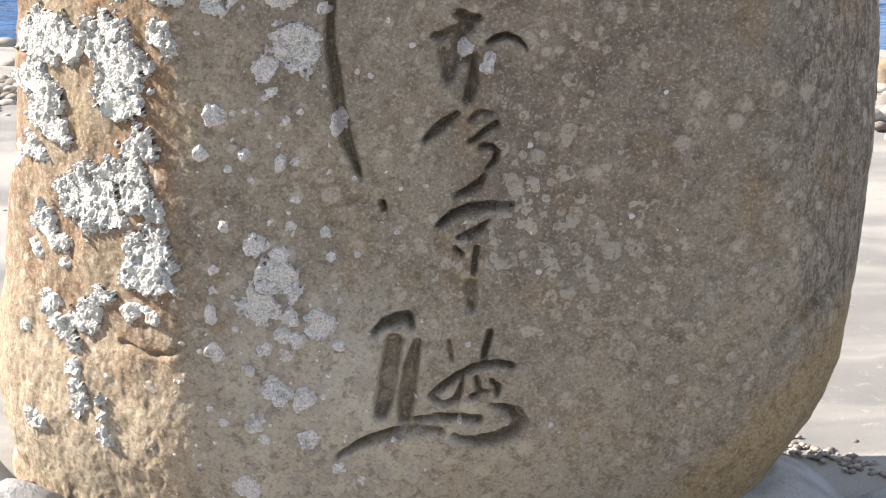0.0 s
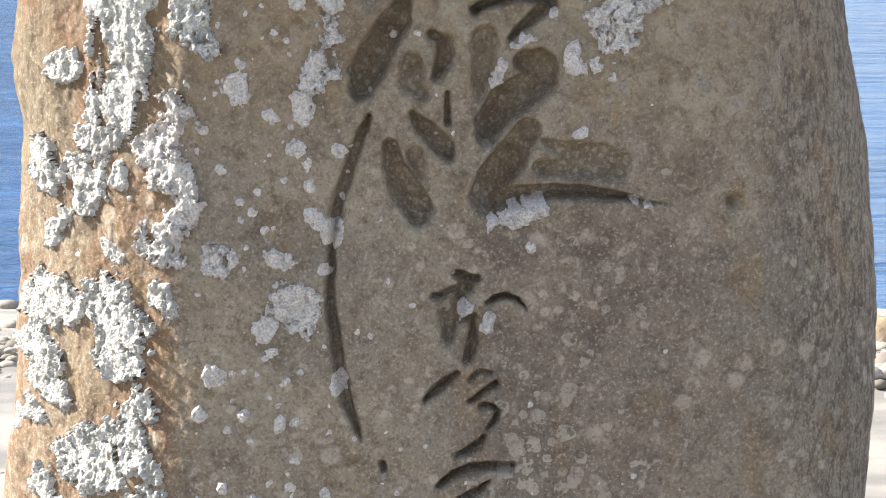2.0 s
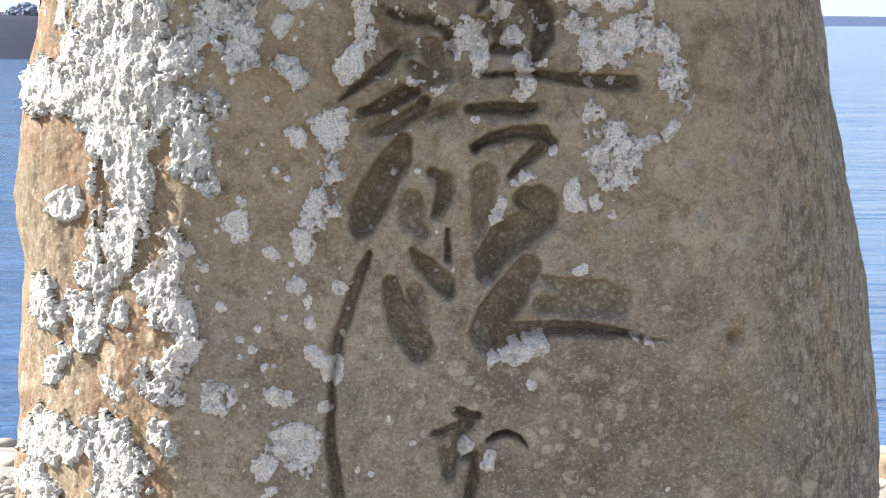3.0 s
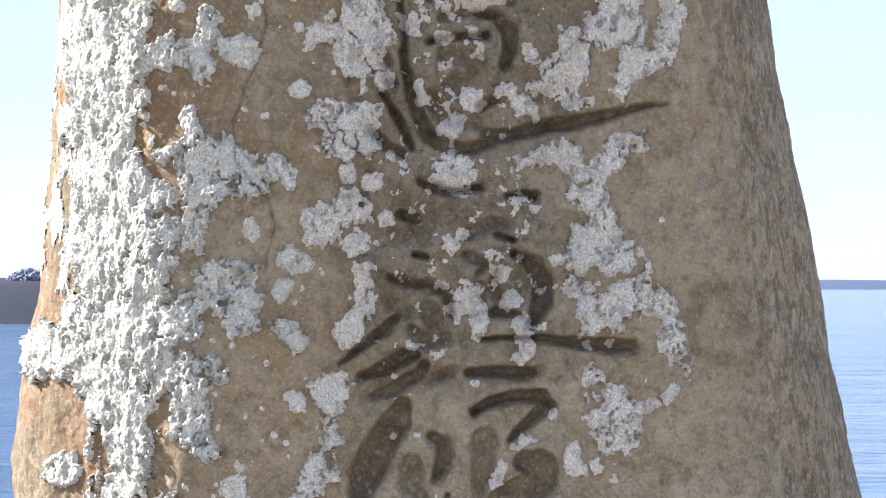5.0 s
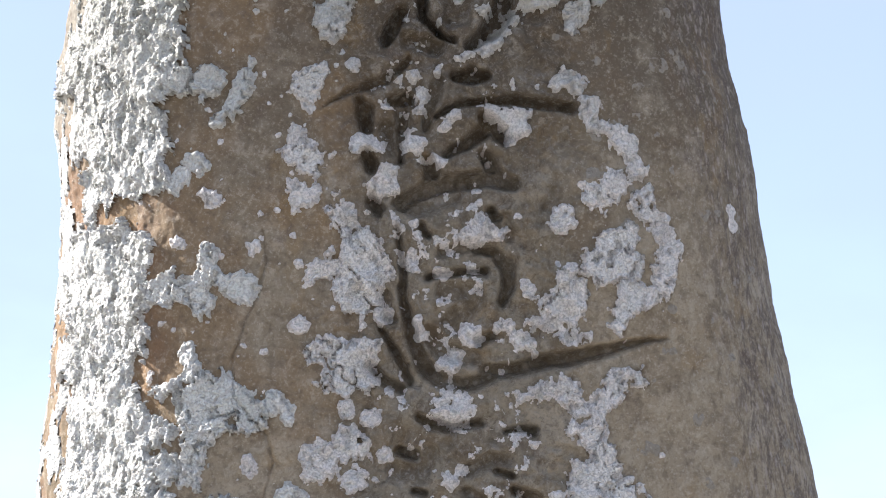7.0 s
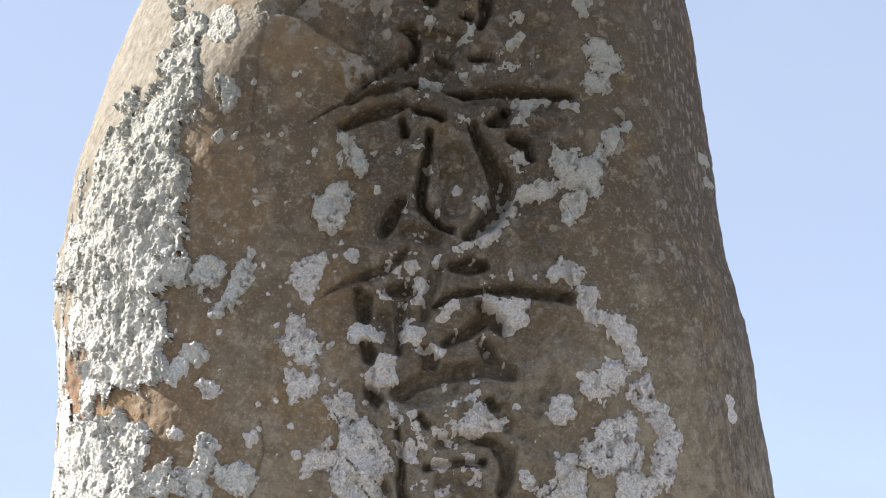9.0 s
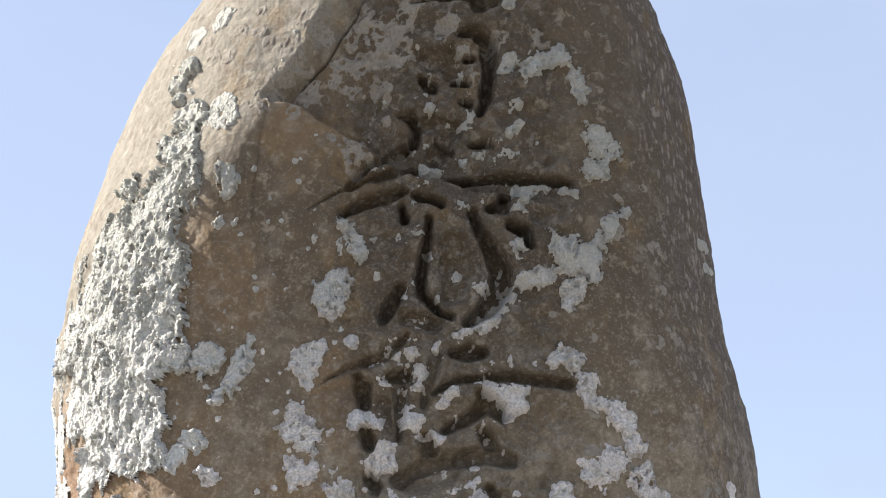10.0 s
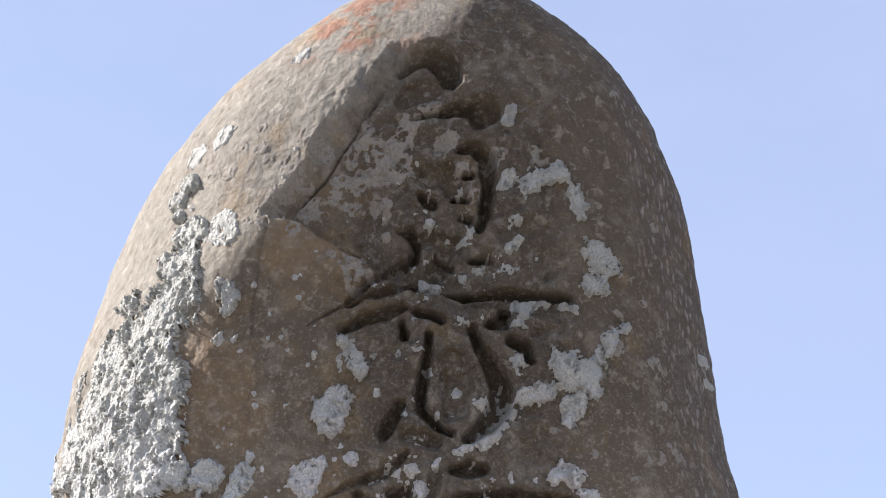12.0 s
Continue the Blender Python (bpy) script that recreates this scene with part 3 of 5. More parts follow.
stroke(0.014, (0.076, 2.167, 0.0159), (0.094, 2.153, 0.0139))
stroke(0.015, (0.049, 2.035, 0.0099), (0.080, 2.030, 0.0128), (0.102, 2.007, 0.0178), (0.104, 1.976, 0.0158), (0.093, 1.949, 0.0118))
stroke(0.013, (-0.023, 1.989, 0.0099), (0.022, 1.996, 0.0099), (0.066, 1.998, 0.0089))
stroke(0.011, (0.076, 2.094, 0.0119), (0.081, 2.083, 0.0119))
stroke(0.009, (-0.034, 2.071, 0.0099), (-0.030, 2.062, 0.0089))
stroke(0.013, (0.057, 1.886, 0.0137), (0.075, 1.895, 0.0118))
stroke(0.007, (-0.005, 2.030, 0.0119), (0.040, 2.035, 0.0119))
stroke(0.007, (0.004, 1.967, 0.0236), (0.048, 1.958, 0.0236), (0.013, 1.913, 0.0236))
stroke(0.017, (-0.138, 2.278, 0.0100), (-0.128, 2.260, 0.0180), (-0.124, 2.232, 0.0140))
stroke(0.009, (-0.192, 2.265, 0.0040), (-0.156, 2.288, 0.0101), (-0.120, 2.302, 0.0121), (-0.083, 2.316, 0.0121))
stroke(0.017, (-0.083, 2.276, 0.0140), (-0.060, 2.278, 0.0181), (-0.048, 2.273, 0.0100))
stroke(0.012, (-0.065, 2.259, 0.0160), (-0.066, 2.213, 0.0140), (-0.068, 2.176, 0.0090))
stroke(0.018, (0.017, 2.317, 0.0101), (0.045, 2.317, 0.0191), (0.068, 2.317, 0.0141))
stroke(0.01, (-0.074, 2.325, 0.0101), (-0.056, 2.344, 0.0101))
stroke(0.015, (-0.010, 2.250, 0.0080), (0.017, 2.269, 0.0100), (0.063, 2.276, 0.0090), (0.108, 2.276, 0.0111), (0.163, 2.271, 0.0121), (0.209, 2.265, 0.0131))
stroke(0.018, (0.008, 2.190, 0.0120), (0.044, 2.208, 0.0140), (0.071, 2.231, 0.0180), (0.064, 2.250, 0.0120))
stroke(0.017, (0.072, 2.241, 0.0120), (0.090, 2.222, 0.0180), (0.098, 2.208, 0.0130))
stroke(0.016, (-0.123, 2.186, 0.0140), (-0.114, 2.165, 0.0149))
stroke(0.014, (-0.114, 2.117, 0.0119), (-0.102, 2.099, 0.0119))
stroke(0.017, (-0.027, 2.172, 0.0119), (-0.015, 2.153, 0.0159))
stroke(0.018, (-0.073, 2.108, 0.0119), (-0.037, 2.126, 0.0179), (0.008, 2.140, 0.0179), (0.053, 2.147, 0.0159), (0.098, 2.141, 0.0159), (0.114, 2.135, 0.0119))
stroke(0.017, (0.067, 2.185, 0.0140), (0.078, 2.167, 0.0159))
stroke(0.008, (-0.046, 2.103, 0.0238), (0.017, 2.117, 0.0179))
stroke(0.012, (0.079, 2.085, 0.0099), (0.090, 2.083, 0.0089))
stroke(0.009, (-0.030, 2.062, 0.0079), (-0.025, 2.055, 0.0079))
stroke(0.02, (-0.051, 2.954, 0.0032), (-0.007, 2.961, 0.0086), (0.032, 2.967, 0.0151), (0.066, 2.965, 0.0260), (0.086, 2.960, 0.0270), (0.071, 2.943, 0.0194))
stroke(0.022, (-0.077, 3.059, 0.0110), (-0.047, 3.076, 0.0199), (-0.012, 3.078, 0.0265), (0.015, 3.059, 0.0285), (0.022, 3.025, 0.0218))
stroke(0.007, (-0.056, 3.005, 0.0305), (-0.017, 3.004, 0.0283))
stroke(0.017, (0.036, 2.888, 0.0107), (0.060, 2.892, 0.0150), (0.084, 2.873, 0.0182), (0.086, 2.821, 0.0159), (0.078, 2.769, 0.0137), (0.070, 2.743, 0.0105))
stroke(0.012, (0.046, 2.841, 0.0085), (0.054, 2.841, 0.0085))
stroke(0.012, (0.026, 2.801, 0.0095), (0.048, 2.799, 0.0095))
stroke(0.01, (0.040, 2.766, 0.0084), (0.051, 2.760, 0.0084))
stroke(0.014, (-0.032, 2.810, 0.0106), (-0.013, 2.794, 0.0127))
stroke(0.007, (-0.018, 2.841, 0.0234), (0.011, 2.851, 0.0192), (0.021, 2.820, 0.0212))
stroke(0.016, (-0.070, 2.743, 0.0063), (-0.051, 2.739, 0.0126), (-0.039, 2.722, 0.0136), (-0.046, 2.692, 0.0125))
stroke(0.011, (-0.061, 2.681, 0.0146), (-0.122, 2.637, 0.0104), (-0.159, 2.607, 0.0062))
stroke(0.013, (0.053, 2.688, 0.0084), (0.086, 2.687, 0.0104))
stroke(0.012, (-0.008, 2.696, 0.0084), (0.020, 2.676, 0.0083))
stroke(0.014, (-0.163, 2.557, 0.0103), (-0.121, 2.577, 0.0155), (-0.084, 2.589, 0.0145), (-0.056, 2.596, 0.0083))
stroke(0.012, (-0.220, 2.566, 0.0021), (-0.168, 2.597, 0.0052), (-0.122, 2.617, 0.0083), (-0.075, 2.628, 0.0145), (-0.046, 2.641, 0.0104))
stroke(0.015, (0.010, 2.621, 0.0083), (0.067, 2.623, 0.0093), (0.114, 2.622, 0.0125), (0.170, 2.618, 0.0114), (0.218, 2.610, 0.0094))
stroke(0.014, (-0.042, 2.586, 0.0093), (-0.018, 2.580, 0.0103), (0.002, 2.570, 0.0113))
stroke(0.015, (-0.065, 2.567, 0.0082), (-0.060, 2.547, 0.0123))
stroke(0.015, (-0.020, 2.547, 0.0092), (-0.022, 2.508, 0.0123), (-0.033, 2.459, 0.0132), (-0.033, 2.421, 0.0122), (-0.010, 2.393, 0.0111), (0.018, 2.378, 0.0101))
stroke(0.016, (-0.069, 2.426, 0.0142), (-0.083, 2.398, 0.0182), (-0.094, 2.379, 0.0162))
stroke(0.019, (0.052, 2.557, 0.0103), (0.061, 2.527, 0.0123), (0.083, 2.493, 0.0184), (0.101, 2.455, 0.0224), (0.096, 2.421, 0.0244), (0.075, 2.391, 0.0203), (0.045, 2.369, 0.0142))
stroke(0.017, (0.108, 2.582, 0.0145), (0.103, 2.565, 0.0175), (0.083, 2.563, 0.0113))
stroke(0.017, (0.117, 2.533, 0.0123), (0.140, 2.523, 0.0144), (0.151, 2.499, 0.0092))
stroke(0.008, (-0.056, 2.374, 0.0182), (-0.010, 2.364, 0.0182))
stroke(0.007, (-0.078, 1.683, 0.0215), (-0.042, 1.674, 0.0235), (-0.024, 1.709, 0.0196))
stroke(0.008, (0.038, 1.683, 0.0156), (0.073, 1.700, 0.0156), (0.100, 1.700, 0.0137))
stroke(0.009, (0.055, 1.594, 0.0195), (0.051, 1.559, 0.0156))
stroke(0.007, (-0.086, 1.576, 0.0176), (-0.060, 1.559, 0.0176))
stroke(0.008, (-0.095, 1.958, 0.0158), (-0.086, 1.922, 0.0157))
stroke(0.009, (-0.023, 1.895, 0.0216), (0.003, 1.868, 0.0196), (0.048, 1.859, 0.0177))
stroke(0.007, (0.103, 2.057, 0.0178), (0.094, 2.076, 0.0178))
stroke(0.008, (-0.010, 2.306, 0.0161), (-0.019, 2.269, 0.0140), (-0.028, 2.231, 0.0120))
stroke(0.008, (-0.092, 2.232, 0.0180), (-0.083, 2.195, 0.0140))
stroke(0.008, (-0.018, 2.727, 0.0231), (0.020, 2.717, 0.0230), (-0.009, 2.666, 0.0208))
stroke(0.007, (0.019, 2.498, 0.0266), (0.027, 2.450, 0.0305), (0.018, 2.412, 0.0203))


def to_line(points, wobble=0.0):
    """Distance to an open line of points, and on which side of it (left of its way: plus)."""
    x, z = PX + wobble * fractal(ALONG, PZ, 0.06), PZ + wobble * fractal(ALONG, PZ + 9, 0.06)
    best, side = np.full_like(PX, 9.0), np.zeros_like(PX)
    for (ax, az), (bx, bz) in zip(points, points[1:]):
        dx, dz = bx - ax, bz - az
        t = np.clip(((x - ax) * dx + (z - az) * dz) / (dx * dx + dz * dz), 0, 1)
        d = np.hypot(x - ax - t * dx, z - az - t * dz)
        s = np.sign(dx * (z - az) - dz * (x - ax))
        side = np.where(d < best, s, side)
        best = np.minimum(best, d)
    return best, side


# the scar on the upper left, where a slab has broken away
away, side = to_line([(-0.33, 2.73), (-0.307, 2.778), (-0.232, 2.893), (-0.176, 2.996), (-0.128, 3.075), (-0.088, 3.105), (0.003, 3.114), (0.045, 3.10)], 0.010)
below, under = to_line([(-0.40, 2.76), (-0.296, 2.756), (-0.238, 2.742), (-0.16, 2.697), (-0.05, 2.62), (0.05, 2.60)], 0.006)
scar = ease(0.0, 0.036, np.where(side < 0, away, 0)) * ease(0.0, 0.012, np.where(under > 0, below, 0))
scar = scar * ease(0.24, -0.05, PX + 0.35 * (PZ - 2.75)) * ease(2.55, 2.60, PZ)
RELIEF = -0.042 * scar
for line, wide, deep in (
    ([(-0.116, 3.03), (-0.173, 2.906), (-0.20, 2.85), (-0.248, 2.797)], 0.004, 0.012),
    ([(-0.296, 2.75), (-0.307, 2.66), (-0.318, 2.55)], 0.0024, 0.004),
    ([(-0.289, 2.068), (-0.284, 2.014), (-0.31, 1.93), (-0.337, 1.861), (-0.33, 1.80), (-0.282, 1.744), (-0.264, 1.70), (-0.286, 1.629)], 0.0022, 0.0055),
    ([(-0.555, 0.385), (-0.52, 0.372), (-0.47, 0.378), (-0.44, 0.40)], 0.005, 0.010),
    ([(0.50, 0.845), (0.52, 0.82), (0.545, 0.812)], 0.003, 0.005),
    ([(0.585, 0.395), (0.63, 0.425), (0.655, 0.45), (0.71, 0.475)], 0.011, 0.017),
):
    d, _ = to_line(line, 0.004)
    RELIEF -= deep * np.exp(-(d / wide) ** 2)
# hollows, lumps and grain of the weathered skin
SPAN = np.arange(ACROSS)[None, :]
RELIEF += 0.007 * fractal(ALONG, PZ, 0.42, 3) * ease(0, 110, SPAN) * ease(ACROSS, ACROSS - 110, SPAN) + (0.0022 - 0.0014 * ease(2.6, 2.8, PZ - 0.9 * (PX + 0.3))) * fractal(ALONG, PZ, 0.07, 3) + 0.0007 * fractal(ALONG + 3, PZ, 0.014, 2)
RELIEF -= 0.0012 * ease(0.6, 1.1, fractal(ALONG + 8, PZ, 0.035, 3)) * ease(-0.40, -0.46, PX)
RELIEF += 0.004 * fractal(ALONG + 30, PZ, 0.10, 4) * ease(-0.38, -0.48, PX) * ease(2.8, 2.6, PZ)
# worn skin between the strokes
worn_field = ease(0.26, 0.16, np.abs(PX - 0.02)) * ease(1.3, 1.5, PZ) * ease(3.1, 2.9, PZ)
RELIEF += worn_field * (0.0065 * fractal(ALONG + 60, PZ, 0.05, 4, 0.6) - 0.008 * np.clip(fractal(ALONG + 70, PZ, 0.03, 3), 0, 1))
RELIEF -= 0.024 * np.exp(-((PX - 0.463) ** 2 + (PZ - 1.10) ** 2) / 0.012 ** 2)
RELIEF -= 0.010 * np.exp(-((PX - 0.30) ** 2 + (PZ - 2.575) ** 2) / 0.010 ** 2)
BODY = NET + NORMAL * (RELIEF - CUT)[..., None] * (-1 if NORMAL[640, 400, 1] > 0 else 1)
OUT = NORMAL * (-1 if NORMAL[640, 400, 1] > 0 else 1)


def make_stone():
    a = np.linspace(0, math.pi, BEHIND + 2)[1:-1]
    right, left = BODY[:, -1, :], BODY[:, 0, :]
    mid, half = (right[:, 0] + left[:, 0]) / 2, (right[:, 0] - left[:, 0]) / 2
    level = right[:, 1:2] + (left[:, 1:2] - right[:, 1:2]) * (a / math.pi)
    shrink = np.clip((3.34 - HEIGHTS) / 0.4, 0, 1) ** 0.5
    bx = mid[:, None] + half[:, None] * np.cos(a)
    by = level + 0.15 * shrink[:, None] * np.sin(a) ** 0.8
    back = np.stack([bx, by, np.repeat(HEIGHTS[:, None], BEHIND, 1)], -1)
    verts = np.concatenate([BODY, back], 1)
    verts[-1] = verts[-1].mean(0)
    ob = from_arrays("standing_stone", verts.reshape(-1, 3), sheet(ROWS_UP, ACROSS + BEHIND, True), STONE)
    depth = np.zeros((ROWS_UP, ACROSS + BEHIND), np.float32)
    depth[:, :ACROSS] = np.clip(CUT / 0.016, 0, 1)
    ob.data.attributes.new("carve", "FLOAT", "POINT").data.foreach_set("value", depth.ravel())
    return tagged(ob, "tall weathered brown sandstone monument carved with brush script", "standing stone")


stone = make_stone()


def crust_sheet(name, field, rows, cols, height, material, label):
    """A crust of lichen on the stone wherever the field is above zero, its rim tucked under the skin."""
    keep = field > -0.0045
    quad = keep[:-1, :-1] & keep[1:, :-1] & keep[:-1, 1:] & keep[1:, 1:]
    if not quad.any():
        return None
    along, up = ALONG[rows, cols], PZ[rows, cols]
    # a rolled rim, a sunken middle, lumps and crumbs
    rise = height * (1 - np.exp(-np.clip(field, 0, None) / 0.0022)) * (1 + 0.5 * np.exp(-((field - 0.0045) / 0.0030) ** 2))
    lumps = 0.30 * fractal(along, up, 0.034, 3, 0.7) + 0.13 * fractal(along + 7, up, 0.0062, 2, 0.7)
    holes = ease(0.60, 0.90, fractal(along + 44, up * 0.8, 0.022, 4, 0.7))
    lift = np.where(field > 0, 0.0004 + rise * (1 + 0.8 * lumps * ease(0, 0.005, field)) * (1 - 0.85 * holes), field * 0.8)
    verts = BODY[rows, cols] + OUT[rows, cols] * lift[..., None]
    number = np.full(keep.shape, -1)
    used = np.zeros_like(keep)
    for di, dj in ((0, 0), (1, 0), (0, 1), (1, 1)):
        used[di:keep.shape[0] - 1 + di, dj:keep.shape[1] - 1 + dj] |= quad
    number[used] = np.arange(used.sum())
    faces = np.stack([number[:-1, :-1][quad], number[:-1, 1:][quad], number[1:, 1:][quad], number[1:, :-1][quad]], -1)
    ob = from_arrays(name, verts[used], faces, material)
    ob.data.attributes.new("inner", "FLOAT", "POINT").data.foreach_set("value", np.clip(field[used] / 0.02, 0, 1).astype(np.float32))
    ob.parent = stone
    if label:
        tagged(ob, label)
    return ob


def crust(height, *blobs):
    """One patch of lichen: round lobes that run into one another, with a ragged rim."""
    pad = max(r for _, _, r in blobs) + 0.02
    rows = near_rows(min(z for _, z, _ in blobs) - pad, max(z for _, z, _ in blobs) + pad)
    row = PX[(rows.start + rows.stop) // 2]
    cols = slice(*np.searchsorted(row, (min(x for x, _, _ in blobs) - pad - 0.04, max(x for x, _, _ in blobs) + pad + 0.04)))
    if cols.stop - cols.start < 3:
        return
    big = max(r for _, _, r in blobs)
    flank = np.mean([x for x, _, _ in blobs]) < -0.47
    ragged = min(0.012, 0.5 * big) if len(blobs) > 2 else 0.25 * big
    x = PX[rows, cols] + ragged * fractal(ALONG[rows, cols], PZ[rows, cols], 0.024, 4, 0.65)
    z = PZ[rows, cols] + ragged * fractal(ALONG[rows, cols] + 50, PZ[rows, cols], 0.024, 4, 0.65)
    # a finely lobed rim
    x = x + 0.0032 * fractal(ALONG[rows, cols] + 15, PZ[rows, cols], 0.009, 2)
    z = z + 0.0032 * fractal(ALONG[rows, cols] + 85, PZ[rows, cols], 0.009, 2)
    total = 0.0
    for bx, bz, r in blobs:
        total = total + np.exp(np.clip(((1.22 if flank else 1.19 if len(blobs) > 2 else 1.12) * r - np.hypot(x - bx, z - bz)) / 0.007, -60, 60))
    field = 0.007 * np.log(total + 1e-12)
    # gaps where the crust has flaked away
    worn = fractal(ALONG[rows, cols] + 21, PZ[rows, cols], 0.045, 4, 0.6)
    if len(blobs) > 2:
        field = np.minimum(field, ((1.25 if flank else 1.08) - worn) * 0.03 + 0.25 * np.clip(field, 0, 0.02))
    # a few cracks where old crusts have split
    crack = np.abs(fractal(ALONG[rows, cols] + 33, PZ[rows, cols], 0.06, 3)) - 0.035
    field = np.where((big > 0.02) & (crack < 0) & (worn > 0.1), np.minimum(field, crack * 0.12), field)
    lay(field, height * 1.35, rows, cols)


def lay(field, height, rows, cols):
    """Adds a crust to the whole cover; where two meet they grow together."""
    THICK[rows, cols] = np.where(field > COVER[rows, cols], height, THICK[rows, cols])
    COVER[rows, cols] = np.maximum(COVER[rows, cols], field)


COVER, THICK = np.full_like(PX, -1.0), np.full_like(PX, 0.004)


def islands(mask):
    """Numbers the separate islands of a mask, from one up; zero elsewhere."""
    label = np.where(mask, np.arange(1, mask.size + 1).reshape(mask.shape), 0)
    while True:
        wide = np.pad(label, 1)
        grown = np.max([wide[1:-1, 1:-1], wide[:-2, 1:-1], wide[2:, 1:-1], wide[1:-1, :-2], wide[1:-1, 2:]], 0) * mask
        for _ in range(3):
            grown = np.where(mask, np.maximum(grown, grown.ravel()[grown - 1]), 0)
        if (grown == label).all():
            return np.unique(label, return_inverse=True)[1].reshape(mask.shape)
        label = grown


# the thick crust down the sunlit left edge: height, where it begins, where it ends
COLUMN = np.array([
    (1.02, -0.690, -0.625), (1.10, -0.644, -0.553), (1.17, -0.619, -0.537), (1.23, -0.598, -0.500), (1.31, -0.575, -0.483), (1.38, -0.582, -0.470),
    (1.44, -0.610, -0.440), (1.48, -0.730, -0.438), (1.515, -0.755, -0.441), (1.545, -0.640, -0.440), (1.585, -0.630, -0.441), (1.64, -0.720, -0.434),
    (1.71, -0.730, -0.437), (1.78, -0.720, -0.465), (1.85, -0.720, -0.492), (1.89, -0.720, -0.482), (1.96, -0.720, -0.475), (2.05, -0.715, -0.455),
    (2.085, -0.71, -0.580), (2.12, -0.71, -0.560), (2.15, -0.71, -0.440), (2.24, -0.72, -0.452), (2.275, -0.73, -0.410), (2.295, -0.74, -0.365),
    (2.325, -0.74, -0.400), (2.375, -0.715, -0.444), (2.44, -0.668, -0.427), (2.53, -0.645, -0.430), (2.59, -0.575, -0.406), (2.685, -0.526, -0.410), (2.75, -0.460, -0.404),
])


def thick_column():
    rows = near_rows(1.0, 2.78)
    cols = slice(0, int(np.searchsorted(PX[ROWS_UP // 2], -0.30)))
    a, z = ALONG[rows, cols], PZ[rows, cols]
    x = PX[rows, cols] + 0.014 * fractal(a, z, 0.05, 5, 0.62)
    up = z + 0.012 * fractal(a + 50, z, 0.05, 5, 0.62)
    field = np.minimum(x - np.interp(up, COLUMN[:, 0], COLUMN[:, 1]), np.interp(up, COLUMN[:, 0], COLUMN[:, 2]) - x)
    # bare rock showing through, in streaks down the stone
    bare = fractal(a + 21, z * 0.6, 0.05, 5, 0.66) + 0.5 * ease(1.45, 1.2, z) + 0.22 * ease(2.15, 2.35, z) + 0.22 * ease(2.45, 2.65, z)
    bare = bare + 0.35 * ease(-0.60, -0.66, x) * ease(2.3, 2.0, z)
    field = np.minimum(field, (0.45 - bare) * 0.022)
    pit = np.abs(fractal(a + 33, z, 0.05, 4, 0.6)) - 0.02
    field = np.where((pit < 0) & (bare > 0.1), np.minimum(field, pit * 0.15), field)
    # it thins out where the stone turns away
    field = np.minimum(field, (np.arange(field.shape[1]) - 20) * 0.0012)
    lay(np.clip(field, -1, 0.03), 0.007 - 0.005 * ease(-0.57, -0.65, x), rows, cols)


def crumbs():
    """Small remains of crust between the strokes of the writing."""
    rows = near_rows(1.42, 2.95)
    cols = slice(0, ACROSS)
    a, z = ALONG[rows, cols], PZ[rows, cols]
    zone = ease(0.16, 0.08, np.abs(PX[rows, cols] - 0.02)) * ease(1.42, 1.50, z) * ease(2.95, 2.8, z)
    bits = fractal(a + 130, z, 0.026, 4, 0.7) + 0.5 * fractal(a + 160, z, 0.12, 2)
    lay(np.where(zone > 0.02, (bits - 0.86 - 0.6 * (1 - zone)) * 0.010, -1.0), 0.0035, rows, cols)


thick_column()
crumbs()
crust(0.005, (-0.687, 0.919, 0.0219), (-0.703, 0.881, 0.0251), (-0.671, 0.879, 0.0218), (-0.651, 0.918, 0.0177))
crust(0.005, (-0.636, 0.878, 0.0157), (-0.629, 0.898, 0.0137), (-0.617, 0.915, 0.0116))
crust(0.006, (-0.566, 0.943, 0.0191), (-0.546, 0.909, 0.0362), (-0.533, 0.863, 0.0323), (-0.546, 0.818, 0.0306), (-0.561, 0.925, 0.0239), (-0.519, 0.837, 0.0209), (-0.491, 0.884, 0.0169), (-0.510, 0.810, 0.0152), (-0.601, 0.904, 0.0116))
crust(0.005, (-0.468, 0.939, 0.0168), (-0.450, 0.917, 0.0149), (-0.441, 0.909, 0.0074))
crust(0.005, (-0.715, 0.808, 0.0202), (-0.682, 0.808, 0.0200), (-0.671, 0.791, 0.0159), (-0.700, 0.832, 0.0121))
crust(0.005, (-0.698, 0.758, 0.0182), (-0.674, 0.745, 0.0180), (-0.658, 0.720, 0.0140), (-0.722, 0.710, 0.0102), (-0.710, 0.684, 0.0142))
crust(0.003, (-0.753, 0.676, 0.0083), (-0.757, 0.650, 0.0073))
crust(0.006, (-0.640, 0.629, 0.0299), (-0.593, 0.651, 0.0344), (-0.549, 0.666, 0.0340), (-0.511, 0.683, 0.0211), (-0.525, 0.720, 0.0192), (-0.497, 0.759, 0.0171), (-0.482, 0.747, 0.0095), (-0.579, 0.609, 0.0216), (-0.551, 0.611, 0.0137), (-0.497, 0.647, 0.0173), (-0.482, 0.629, 0.0115), (-0.608, 0.577, 0.0099))
crust(0.005, (-0.696, 0.583, 0.0153), (-0.686, 0.550, 0.0142), (-0.668, 0.535, 0.0101), (-0.710, 0.552, 0.0103))
crust(0.004, (-0.725, 0.516, 0.0083), (-0.720, 0.503, 0.0083))
